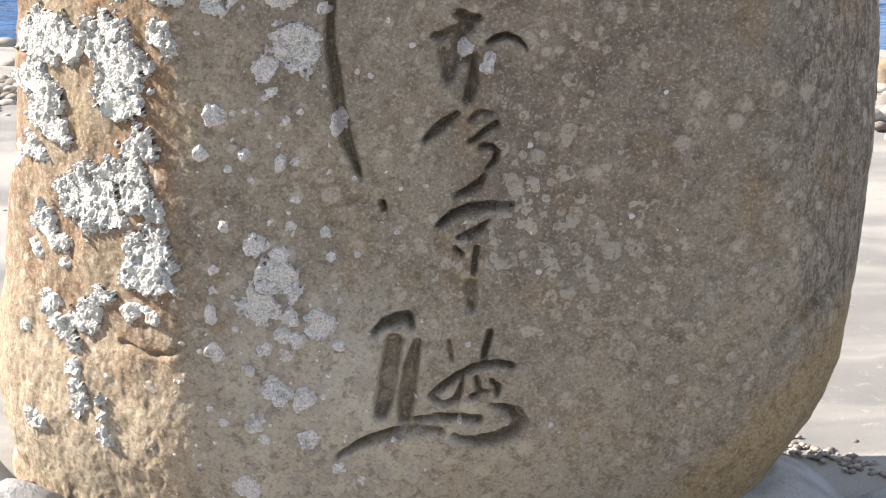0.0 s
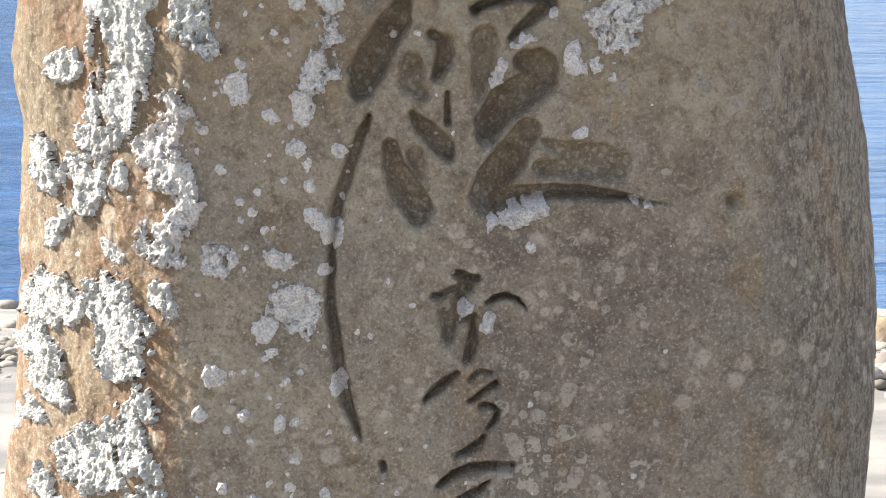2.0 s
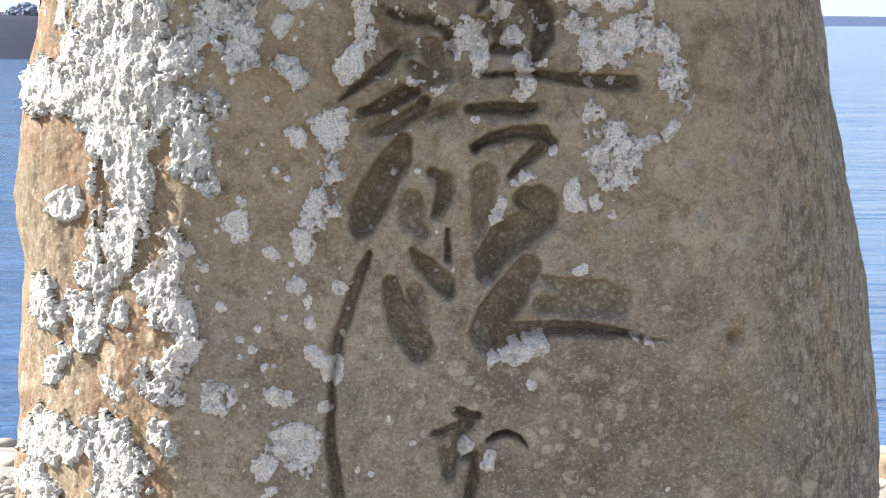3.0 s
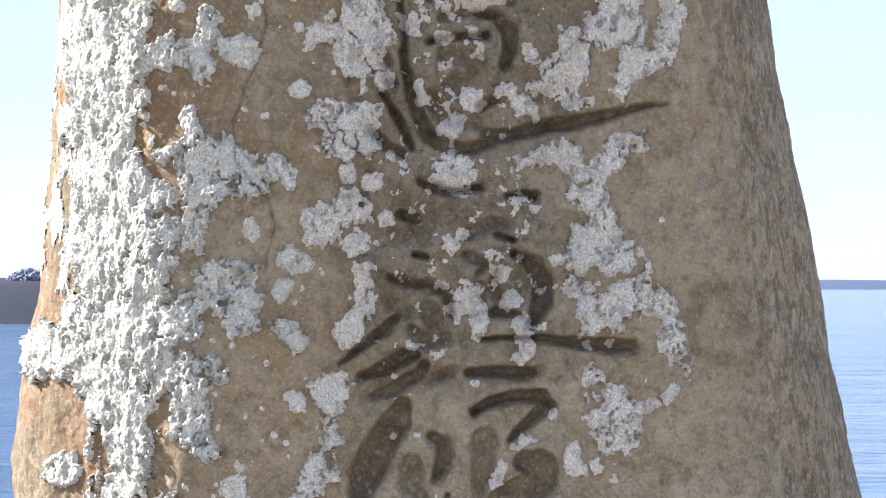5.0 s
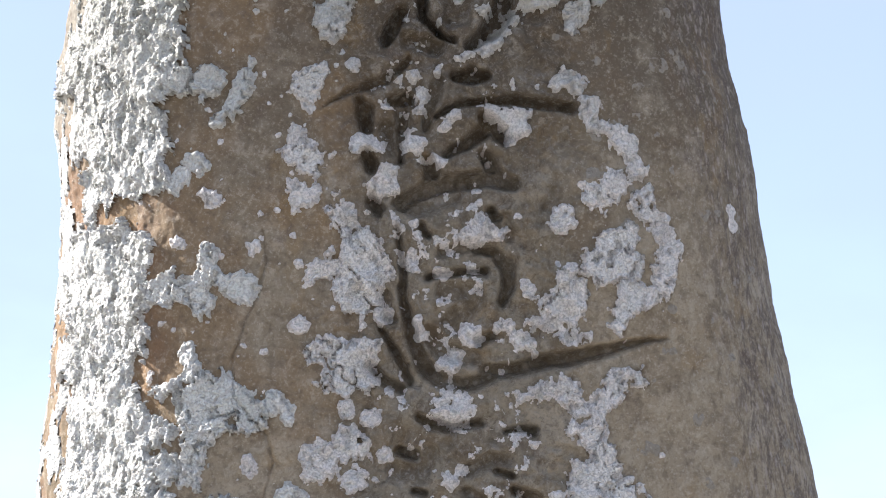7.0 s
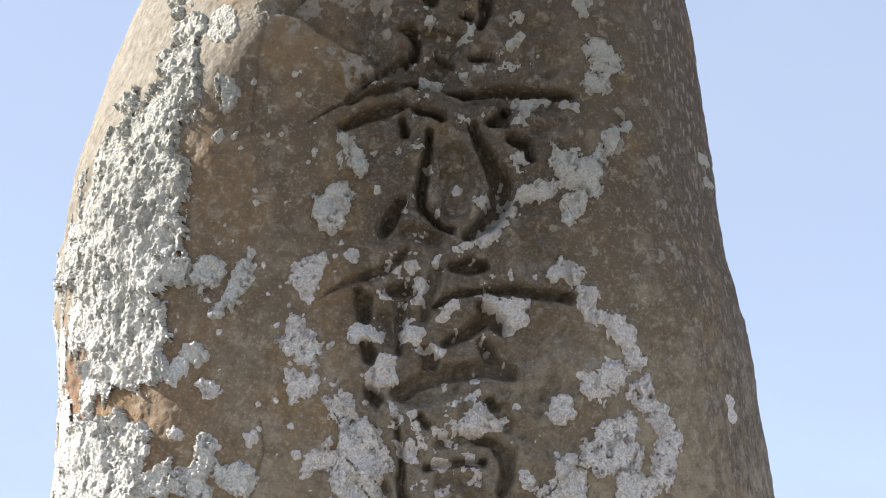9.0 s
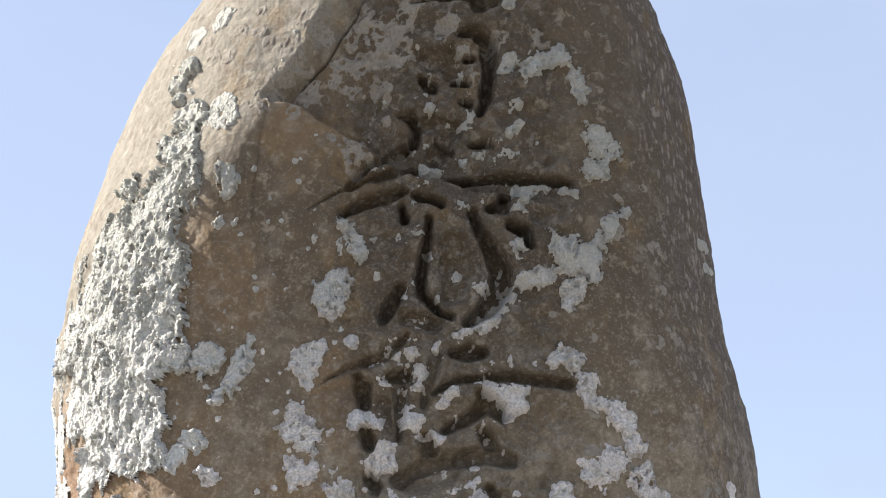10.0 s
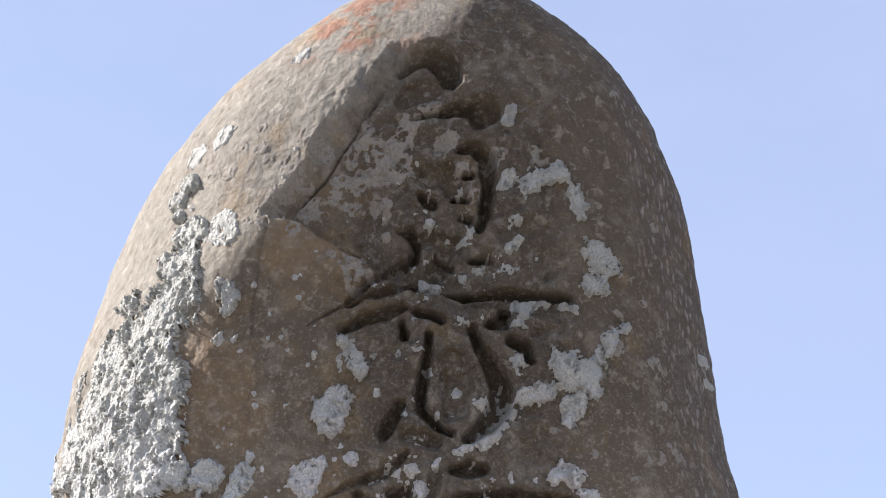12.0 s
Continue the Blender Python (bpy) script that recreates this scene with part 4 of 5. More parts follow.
crust(0.006, (-0.511, 0.554, 0.0243), (-0.484, 0.579, 0.0212), (-0.470, 0.552, 0.0193), (-0.524, 0.511, 0.0215), (-0.493, 0.507, 0.0156), (-0.478, 0.495, 0.0136), (-0.540, 0.517, 0.0137))
crust(0.005, (-0.700, 0.421, 0.0155), (-0.707, 0.402, 0.0104))
crust(0.006, (-0.629, 0.411, 0.0203), (-0.610, 0.432, 0.0151), (-0.660, 0.381, 0.0164), (-0.683, 0.384, 0.0124), (-0.586, 0.465, 0.0140))
crust(0.005, (-0.655, 0.351, 0.0103), (-0.655, 0.309, 0.0124), (-0.648, 0.268, 0.0145), (-0.648, 0.235, 0.0124))
crust(0.005, (-0.603, 0.260, 0.0092), (-0.602, 0.227, 0.0082), (-0.596, 0.190, 0.0134))
crust(0.004, (-0.538, 0.441, 0.0119), (-0.527, 0.454, 0.0079))
crust(0.004, (-0.496, 0.440, 0.0118), (-0.511, 0.457, 0.0059))
crust(0.003, (-0.752, 0.359, 0.0063), (-0.755, 0.347, 0.0053))
crust(0.004, (-0.752, 0.195, 0.0054), (-0.744, 0.175, 0.0107), (-0.725, 0.177, 0.0085))
crust(0.003, (-0.664, 0.500, 0.0081))
crust(0.004, (-0.368, 0.992, 0.0202), (-0.376, 1.009, 0.0183))
crust(0.004, (-0.237, 0.925, 0.0348), (-0.228, 0.948, 0.0183), (-0.219, 0.911, 0.0165), (-0.269, 0.924, 0.0110))
crust(0.004, (-0.293, 0.896, 0.0092), (-0.284, 0.891, 0.0110), (-0.296, 0.877, 0.0065))
crust(0.003, (-0.278, 0.849, 0.0083))
crust(0.004, (-0.381, 0.805, 0.0149), (-0.369, 0.810, 0.0093))
crust(0.003, (-0.344, 0.814, 0.0056))
crust(0.004, (-0.402, 0.740, 0.0122))
crust(0.003, (-0.327, 0.743, 0.0084))
crust(0.003, (-0.258, 0.802, 0.0074))
crust(0.003, (-0.269, 0.730, 0.0112))
crust(0.003, (-0.241, 0.733, 0.0074))
crust(0.003, (-0.355, 0.716, 0.0066))
crust(0.003, (-0.170, 0.808, 0.0101), (-0.173, 0.789, 0.0092))
crust(0.003, (-0.244, 0.669, 0.0066))
crust(0.003, (-0.366, 0.618, 0.0085))
crust(0.003, (-0.254, 0.621, 0.0075))
crust(0.003, (-0.196, 0.614, 0.0085))
crust(0.004, (-0.310, 0.590, 0.0151), (-0.314, 0.582, 0.0114))
crust(0.004, (-0.184, 0.568, 0.0085))
crust(0.004, (-0.297, 0.522, 0.0210), (-0.268, 0.538, 0.0238), (-0.249, 0.523, 0.0190), (-0.307, 0.486, 0.0230), (-0.284, 0.472, 0.0172), (-0.327, 0.476, 0.0144), (-0.269, 0.503, 0.0143))
crust(0.003, (-0.272, 0.573, 0.0133))
crust(0.003, (-0.387, 0.539, 0.0086))
crust(0.003, (-0.388, 0.504, 0.0067))
crust(0.003, (-0.390, 0.453, 0.0087), (-0.396, 0.470, 0.0067))
crust(0.003, (-0.446, 0.402, 0.0068))
crust(0.003, (-0.392, 0.396, 0.0117), (-0.382, 0.384, 0.0078))
crust(0.004, (-0.258, 0.460, 0.0134))
crust(0.005, (-0.208, 0.448, 0.0240))
crust(0.004, (-0.270, 0.426, 0.0135))
crust(0.004, (-0.244, 0.416, 0.0164))
crust(0.004, (-0.300, 0.401, 0.0116))
crust(0.003, (-0.266, 0.390, 0.0087))
crust(0.003, (-0.175, 0.410, 0.0087))
crust(0.003, (-0.330, 0.359, 0.0097))
crust(0.004, (-0.287, 0.327, 0.0195), (-0.272, 0.316, 0.0156))
crust(0.004, (-0.234, 0.312, 0.0156), (-0.244, 0.296, 0.0078))
crust(0.004, (-0.323, 0.260, 0.0177))
crust(0.003, (-0.376, 0.262, 0.0079))
crust(0.004, (-0.228, 0.234, 0.0167))
crust(0.002, (-0.337, 0.132, 0.0221))
crust(0.006, (0.037, 0.927, 0.0109), (0.030, 0.912, 0.0064))
crust(0.006, (0.074, 0.909, 0.0073), (0.069, 0.893, 0.0073))
crust(0.006, (0.075, 1.065, 0.0081), (0.107, 1.072, 0.0117), (0.129, 1.077, 0.0117), (0.152, 1.089, 0.0090))
crust(0.005, (0.106, 1.092, 0.0054), (0.133, 1.103, 0.0063), (0.154, 1.100, 0.0072))
crust(0.004, (0.305, 1.104, 0.0073), (0.328, 1.095, 0.0055))
crust(0.003, (0.139, 1.028, 0.0073))
crust(0.005, (0.227, 1.454, 0.0125), (0.250, 1.432, 0.0179), (0.264, 1.397, 0.0287), (0.278, 1.366, 0.0215), (0.251, 1.388, 0.0179), (0.274, 1.352, 0.0108))
crust(0.005, (0.299, 1.412, 0.0072), (0.322, 1.413, 0.0072), (0.349, 1.428, 0.0090), (0.366, 1.441, 0.0090))
crust(0.004, (0.202, 1.348, 0.0107), (0.198, 1.321, 0.0107), (0.211, 1.312, 0.0090))
crust(0.003, (0.238, 1.321, 0.0099))
crust(0.003, (0.265, 1.300, 0.0054))
crust(0.003, (0.208, 1.211, 0.0054), (0.222, 1.213, 0.0045))
crust(0.005, (0.131, 1.363, 0.0071), (0.113, 1.348, 0.0062), (0.091, 1.317, 0.0080), (0.082, 1.297, 0.0080))
crust(0.004, (0.170, 1.401, 0.0062))
crust(0.003, (0.046, 1.449, 0.0062))
crust(0.004, (-0.333, 1.287, 0.0198), (-0.325, 1.270, 0.0126))
crust(0.003, (-0.324, 1.319, 0.0072))
crust(0.004, (-0.226, 1.262, 0.0162), (-0.222, 1.235, 0.0108))
crust(0.005, (-0.180, 1.387, 0.0125), (-0.176, 1.360, 0.0125), (-0.190, 1.324, 0.0152), (-0.199, 1.296, 0.0224), (-0.212, 1.306, 0.0125))
crust(0.005, (-0.167, 1.444, 0.0196), (-0.193, 1.435, 0.0161), (-0.171, 1.415, 0.0125))
crust(0.004, (-0.238, 1.426, 0.0107), (-0.233, 1.415, 0.0071))
crust(0.004, (-0.236, 1.185, 0.0144))
crust(0.003, (-0.218, 1.158, 0.0072), (-0.215, 1.126, 0.0090))
crust(0.003, (-0.165, 1.182, 0.0090))
crust(0.004, (-0.214, 1.080, 0.0091), (-0.200, 1.062, 0.0091))
crust(0.004, (-0.182, 1.057, 0.0154), (-0.178, 1.039, 0.0127))
crust(0.003, (-0.192, 0.988, 0.0091))
crust(0.004, (-0.365, 1.004, 0.0202), (-0.347, 1.009, 0.0128))
crust(0.004, (-0.265, 1.006, 0.0118), (-0.246, 1.004, 0.0082), (-0.278, 1.007, 0.0091))
crust(0.006, (-0.408, 1.429, 0.0271), (-0.391, 1.385, 0.0226), (-0.398, 1.474, 0.0271), (-0.391, 1.349, 0.0163), (-0.378, 1.336, 0.0108))
crust(0.006, (-0.431, 1.240, 0.0146), (-0.471, 1.173, 0.0277), (-0.442, 1.148, 0.0257), (-0.424, 1.122, 0.0201), (-0.459, 1.037, 0.0259), (-0.444, 1.019, 0.0185), (-0.410, 1.095, 0.0128), (-0.496, 1.180, 0.0130), (-0.486, 1.034, 0.0167), (-0.423, 1.067, 0.0129))
crust(0.007, (-0.680, 1.159, 0.0197), (-0.687, 1.119, 0.0217), (-0.662, 1.104, 0.0156))
crust(0.005, (-0.626, 1.304, 0.0240), (-0.649, 1.297, 0.0135))
crust(0.007, (-0.535, 1.506, 0.0465), (-0.546, 1.461, 0.0513), (-0.526, 1.416, 0.0418), (-0.512, 1.372, 0.0324), (-0.503, 1.327, 0.0277))
crust(0.004, (-0.519, 1.289, 0.0242), (-0.535, 1.260, 0.0206), (-0.547, 1.231, 0.0150))
crust(0.005, (-0.586, 1.181, 0.0209), (-0.609, 1.122, 0.0211), (-0.582, 1.106, 0.0190), (-0.599, 1.076, 0.0153))
crust(0.005, (-0.533, 1.140, 0.0113), (-0.531, 1.117, 0.0113))
crust(0.007, (-0.698, 1.486, 0.0247), (-0.658, 1.475, 0.0242), (-0.634, 1.485, 0.0192), (-0.611, 1.481, 0.0190))
crust(0.005, (-0.658, 1.028, 0.0157), (-0.670, 1.002, 0.0118), (-0.639, 1.051, 0.0117))
crust(0.004, (-0.557, 1.006, 0.0123), (-0.541, 0.990, 0.0095))
crust(0.008, (-0.525, 2.249, 0.0569), (-0.493, 2.198, 0.0422), (-0.546, 2.197, 0.0381), (-0.467, 2.148, 0.0223))
crust(0.008, (-0.584, 2.052, 0.0345), (-0.522, 2.053, 0.0300), (-0.481, 2.048, 0.0167), (-0.543, 1.999, 0.0471), (-0.601, 1.998, 0.0346), (-0.510, 1.959, 0.0326), (-0.564, 1.927, 0.0473))
crust(0.007, (-0.598, 1.874, 0.0344), (-0.530, 1.887, 0.0327), (-0.494, 1.898, 0.0139), (-0.551, 1.823, 0.0422), (-0.518, 1.766, 0.0417), (-0.572, 1.750, 0.0340))
crust(0.008, (-0.497, 1.729, 0.0276), (-0.538, 1.694, 0.0513), (-0.581, 1.649, 0.0246), (-0.496, 1.657, 0.0414), (-0.475, 1.611, 0.0329), (-0.536, 1.603, 0.0466))
crust(0.008, (-0.589, 1.557, 0.0208), (-0.504, 1.548, 0.0461), (-0.555, 1.512, 0.0421), (-0.483, 1.500, 0.0330), (-0.435, 1.540, 0.0236), (-0.416, 1.558, 0.0199))
crust(0.007, (-0.610, 1.506, 0.0286), (-0.657, 1.509, 0.0252), (-0.682, 1.484, 0.0176))
crust(0.007, (-0.509, 2.568, 0.0292), (-0.469, 2.601, 0.0349), (-0.442, 2.661, 0.0311), (-0.470, 2.708, 0.0198), (-0.419, 2.632, 0.0154), (-0.542, 2.650, 0.0180))
crust(0.008, (-0.493, 2.512, 0.0385), (-0.440, 2.491, 0.0228), (-0.557, 2.487, 0.0332), (-0.576, 2.451, 0.0353), (-0.498, 2.442, 0.0430), (-0.447, 2.432, 0.0245))
crust(0.008, (-0.515, 2.386, 0.0477), (-0.453, 2.366, 0.0338), (-0.605, 2.388, 0.0354), (-0.567, 2.339, 0.0483), (-0.491, 2.324, 0.0434), (-0.431, 2.312, 0.0186), (-0.640, 2.350, 0.0179))
crust(0.006, (-0.448, 2.868, 0.0122), (-0.437, 2.879, 0.0092), (-0.462, 2.838, 0.0122), (-0.457, 2.804, 0.0091))
crust(0.006, (-0.427, 2.772, 0.0199), (-0.448, 2.756, 0.0140))
crust(0.006, (-0.364, 2.633, 0.0153), (-0.357, 2.597, 0.0133), (-0.344, 2.611, 0.0095))
crust(0.004, (-0.367, 2.543, 0.0094))
crust(0.004, (-0.341, 2.542, 0.0057))
crust(0.0015, (-0.370, 2.739, 0.0233))
crust(0.0015, (-0.379, 2.965, 0.0153), (-0.390, 2.943, 0.0122))
crust(0.0015, (-0.436, 2.948, 0.0145), (-0.442, 2.924, 0.0103))
crust(0.0015, (-0.254, 3.110, 0.0124), (-0.238, 3.116, 0.0083))
crust(0.005, (-0.384, 2.318, 0.0167), (-0.365, 2.313, 0.0129))
crust(0.005, (-0.324, 2.316, 0.0074), (-0.311, 2.341, 0.0083), (-0.330, 2.303, 0.0092))
crust(0.006, (-0.400, 2.185, 0.0138), (-0.386, 2.166, 0.0101))
crust(0.003, (-0.418, 2.153, 0.0147), (-0.432, 2.136, 0.0111))
crust(0.005, (-0.367, 2.115, 0.0128), (-0.381, 2.129, 0.0082))
crust(0.006, (-0.450, 1.968, 0.0202), (-0.412, 1.980, 0.0200), (-0.393, 1.988, 0.0136))
crust(0.006, (-0.371, 2.033, 0.0109), (-0.370, 2.013, 0.0118), (-0.377, 1.988, 0.0127), (-0.384, 1.961, 0.0127), (-0.381, 1.934, 0.0118))
crust(0.004, (-0.422, 2.048, 0.0101))
crust(0.004, (-0.302, 2.036, 0.0109))
crust(0.004, (-0.329, 1.978, 0.0163), (-0.306, 1.964, 0.0117), (-0.347, 1.987, 0.0109))
crust(0.004, (-0.406, 1.880, 0.0073), (-0.410, 1.864, 0.0109))
crust(0.006, (-0.400, 1.808, 0.0253), (-0.364, 1.816, 0.0234), (-0.337, 1.807, 0.0198), (-0.309, 1.780, 0.0215), (-0.300, 1.753, 0.0125), (-0.382, 1.772, 0.0216), (-0.409, 1.781, 0.0163))
crust(0.005, (-0.399, 1.718, 0.0163), (-0.395, 1.691, 0.0126), (-0.408, 1.665, 0.0108), (-0.372, 1.736, 0.0108))
crust(0.006, (-0.437, 1.692, 0.0200), (-0.462, 1.746, 0.0164), (-0.432, 1.745, 0.0109))
crust(0.005, (-0.362, 1.620, 0.0252), (-0.335, 1.602, 0.0251), (-0.325, 1.567, 0.0197), (-0.343, 1.558, 0.0126), (-0.307, 1.549, 0.0116), (-0.380, 1.585, 0.0162), (-0.389, 1.611, 0.0126))
crust(0.005, (-0.272, 1.532, 0.0089), (-0.245, 1.536, 0.0161), (-0.236, 1.514, 0.0116))
crust(0.004, (-0.228, 1.633, 0.0134), (-0.255, 1.646, 0.0080), (-0.244, 1.653, 0.0107))
crust(0.005, (-0.202, 1.717, 0.0160), (-0.206, 1.686, 0.0178), (-0.192, 1.673, 0.0116), (-0.175, 1.704, 0.0098), (-0.153, 1.717, 0.0178), (-0.147, 1.739, 0.0142), (-0.130, 1.717, 0.0133))
crust(0.004, (-0.093, 1.708, 0.0124))
crust(0.004, (-0.269, 1.802, 0.0107), (-0.273, 1.780, 0.0081))
crust(0.004, (-0.242, 1.780, 0.0080), (-0.246, 1.760, 0.0080))
crust(0.004, (-0.153, 1.779, 0.0125))
crust(0.004, (-0.115, 1.766, 0.0116))
crust(0.004, (-0.148, 1.668, 0.0160), (-0.129, 1.673, 0.0089))
crust(0.005, (-0.130, 1.628, 0.0116), (-0.130, 1.602, 0.0133), (-0.134, 1.567, 0.0160), (-0.152, 1.532, 0.0178), (-0.165, 1.523, 0.0107))
crust(0.004, (-0.259, 1.598, 0.0125), (-0.254, 1.585, 0.0071))
crust(0.005, (-0.240, 2.222, 0.0100), (-0.217, 2.181, 0.0218), (-0.240, 2.186, 0.0118), (-0.199, 2.172, 0.0118))
crust(0.004, (-0.241, 2.136, 0.0091), (-0.230, 2.113, 0.0118), (-0.217, 2.114, 0.0090), (-0.204, 2.135, 0.0082))
crust(0.004, (-0.141, 2.203, 0.0118), (-0.123, 2.214, 0.0091), (-0.105, 2.203, 0.0100))
crust(0.005, (-0.087, 2.158, 0.0118), (-0.109, 2.135, 0.0117), (-0.088, 2.130, 0.0117))
crust(0.005, (-0.167, 2.099, 0.0181), (-0.145, 2.076, 0.0162), (-0.131, 2.040, 0.0324), (-0.122, 1.994, 0.0341), (-0.140, 1.958, 0.0296), (-0.118, 1.945, 0.0179), (-0.145, 2.013, 0.0251))
crust(0.005, (-0.095, 1.927, 0.0143))
crust(0.006, (-0.167, 1.860, 0.0232), (-0.131, 1.878, 0.0196), (-0.113, 1.864, 0.0125), (-0.193, 1.876, 0.0107), (-0.202, 1.858, 0.0107), (-0.149, 1.831, 0.0285), (-0.175, 1.828, 0.0161), (-0.122, 1.822, 0.0116))
crust(0.004, (-0.198, 1.999, 0.0117), (-0.212, 1.990, 0.0081), (-0.176, 2.008, 0.0081))
crust(0.003, (-0.230, 2.011, 0.0072))
crust(0.004, (-0.228, 1.914, 0.0134))
crust(0.003, (-0.051, 2.030, 0.0081))
crust(0.004, (-0.037, 1.895, 0.0116), (-0.042, 1.922, 0.0080))
crust(0.006, (0.053, 2.058, 0.0099), (0.075, 2.060, 0.0099), (0.093, 2.059, 0.0081), (0.030, 2.053, 0.0108), (0.044, 2.077, 0.0072))
crust(0.005, (0.107, 2.214, 0.0082), (0.125, 2.233, 0.0146))
crust(0.005, (0.192, 2.081, 0.0172), (0.183, 2.076, 0.0136))
crust(0.003, (0.220, 2.136, 0.0073))
crust(0.005, (0.248, 2.242, 0.0138), (0.275, 2.220, 0.0128), (0.294, 2.207, 0.0119), (0.303, 2.184, 0.0128), (0.312, 2.162, 0.0110), (0.275, 2.142, 0.0137), (0.247, 2.123, 0.0164), (0.229, 2.113, 0.0100), (0.256, 2.105, 0.0082))
crust(0.005, (0.316, 2.120, 0.0128), (0.325, 2.098, 0.0146), (0.343, 2.085, 0.0128), (0.357, 2.062, 0.0110), (0.361, 2.035, 0.0110), (0.356, 2.003, 0.0128), (0.346, 1.970, 0.0155), (0.309, 1.956, 0.0181), (0.281, 1.933, 0.0180), (0.277, 1.905, 0.0090), (0.368, 2.015, 0.0110), (0.295, 1.969, 0.0118))
crust(0.006, (0.264, 2.041, 0.0236), (0.282, 2.014, 0.0254), (0.237, 2.013, 0.0181), (0.292, 2.055, 0.0118), (0.310, 2.006, 0.0109), (0.255, 1.991, 0.0163))
crust(0.005, (0.191, 1.995, 0.0144), (0.182, 1.959, 0.0207), (0.209, 1.941, 0.0207), (0.173, 1.913, 0.0161), (0.191, 1.905, 0.0161), (0.218, 1.887, 0.0090), (0.155, 1.949, 0.0099), (0.137, 1.913, 0.0125), (0.209, 1.977, 0.0126))
crust(0.004, (0.133, 1.976, 0.0081), (0.137, 1.963, 0.0072))
crust(0.005, (0.092, 1.909, 0.0107), (0.119, 1.886, 0.0125), (0.137, 1.873, 0.0089))
crust(0.004, (0.039, 1.904, 0.0143), (0.052, 1.886, 0.0107))
crust(0.005, (0.012, 1.855, 0.0107), (0.003, 1.851, 0.0080), (0.025, 1.867, 0.0080))
crust(0.005, (0.038, 1.775, 0.0080), (0.013, 1.772, 0.0107), (-0.006, 1.770, 0.0080))
crust(0.006, (0.123, 1.801, 0.0107), (0.154, 1.806, 0.0125), (0.190, 1.808, 0.0179), (0.208, 1.786, 0.0107), (0.203, 1.748, 0.0089), (0.230, 1.739, 0.0143), (0.243, 1.717, 0.0125), (0.242, 1.786, 0.0134), (0.266, 1.806, 0.0126), (0.276, 1.824, 0.0117), (0.307, 1.834, 0.0144), (0.245, 1.757, 0.0089))
crust(0.006, (0.261, 1.699, 0.0161), (0.225, 1.690, 0.0161), (0.216, 1.664, 0.0232), (0.243, 1.664, 0.0214), (0.278, 1.664, 0.0161), (0.287, 1.646, 0.0161), (0.305, 1.628, 0.0143), (0.224, 1.628, 0.0125), (0.269, 1.628, 0.0107))
crust(0.006, (0.202, 1.602, 0.0116), (0.215, 1.575, 0.0143), (0.233, 1.557, 0.0232), (0.268, 1.566, 0.0250), (0.295, 1.584, 0.0197), (0.322, 1.584, 0.0198), (0.349, 1.566, 0.0180), (0.358, 1.539, 0.0144), (0.349, 1.517, 0.0162), (0.367, 1.495, 0.0108), (0.380, 1.478, 0.0081))
crust(0.004, (0.226, 1.600, 0.0080))
crust(0.004, (0.180, 1.644, 0.0080))
crust(0.004, (0.087, 1.619, 0.0080), (0.096, 1.626, 0.0071))
crust(0.004, (0.109, 1.584, 0.0107), (0.095, 1.571, 0.0080))
crust(0.005, (0.047, 1.575, 0.0160), (0.060, 1.549, 0.0107), (0.055, 1.531, 0.0080))
crust(0.005, (0.126, 1.540, 0.0142), (0.113, 1.531, 0.0089), (0.130, 1.501, 0.0107), (0.122, 1.487, 0.0071))
crust(0.004, (0.012, 1.659, 0.0071), (0.007, 1.673, 0.0071))
crust(0.004, (0.125, 2.956, 0.0118), (0.120, 2.937, 0.0098))
crust(0.004, (0.122, 2.832, 0.0145), (0.112, 2.816, 0.0068))
crust(0.005, (0.166, 2.828, 0.0155), (0.191, 2.840, 0.0136), (0.210, 2.842, 0.0088), (0.151, 2.807, 0.0068), (0.229, 2.812, 0.0117), (0.238, 2.781, 0.0116), (0.242, 2.755, 0.0068))
crust(0.004, (0.133, 2.754, 0.0067))
crust(0.004, (0.120, 2.703, 0.0086), (0.139, 2.718, 0.0067))
crust(0.005, (0.269, 2.685, 0.0173), (0.283, 2.666, 0.0153), (0.257, 2.633, 0.0152), (0.255, 2.704, 0.0125))
crust(0.005, (0.137, 2.592, 0.0113), (0.146, 2.607, 0.0113), (0.131, 2.562, 0.0075), (0.175, 2.608, 0.0094))
crust(0.005, (0.208, 2.599, 0.0066), (0.227, 2.595, 0.0066))
crust(0.005, (0.287, 2.545, 0.0123), (0.308, 2.567, 0.0067), (0.272, 2.524, 0.0113), (0.252, 2.508, 0.0075))
crust(0.006, (0.214, 2.481, 0.0243), (0.241, 2.463, 0.0206), (0.196, 2.498, 0.0112), (0.252, 2.488, 0.0131))
crust(0.005, (0.125, 2.499, 0.0121), (0.157, 2.451, 0.0111), (0.138, 2.441, 0.0130), (0.114, 2.412, 0.0111), (0.091, 2.393, 0.0111), (0.073, 2.374, 0.0110), (0.068, 2.360, 0.0073), (0.183, 2.451, 0.0093))
crust(0.005, (0.217, 2.424, 0.0130), (0.211, 2.395, 0.0102), (0.231, 2.429, 0.0093))
crust(0.004, (-0.130, 2.494, 0.0167), (-0.149, 2.523, 0.0093), (-0.156, 2.543, 0.0084), (-0.170, 2.497, 0.0065))
crust(0.005, (-0.184, 2.417, 0.0240), (-0.161, 2.422, 0.0203), (-0.179, 2.389, 0.0120), (-0.166, 2.451, 0.0093))
crust(0.003, (-0.209, 2.514, 0.0065))
crust(0.003, (-0.106, 2.446, 0.0056))
crust(0.004, (-0.142, 2.337, 0.0110))
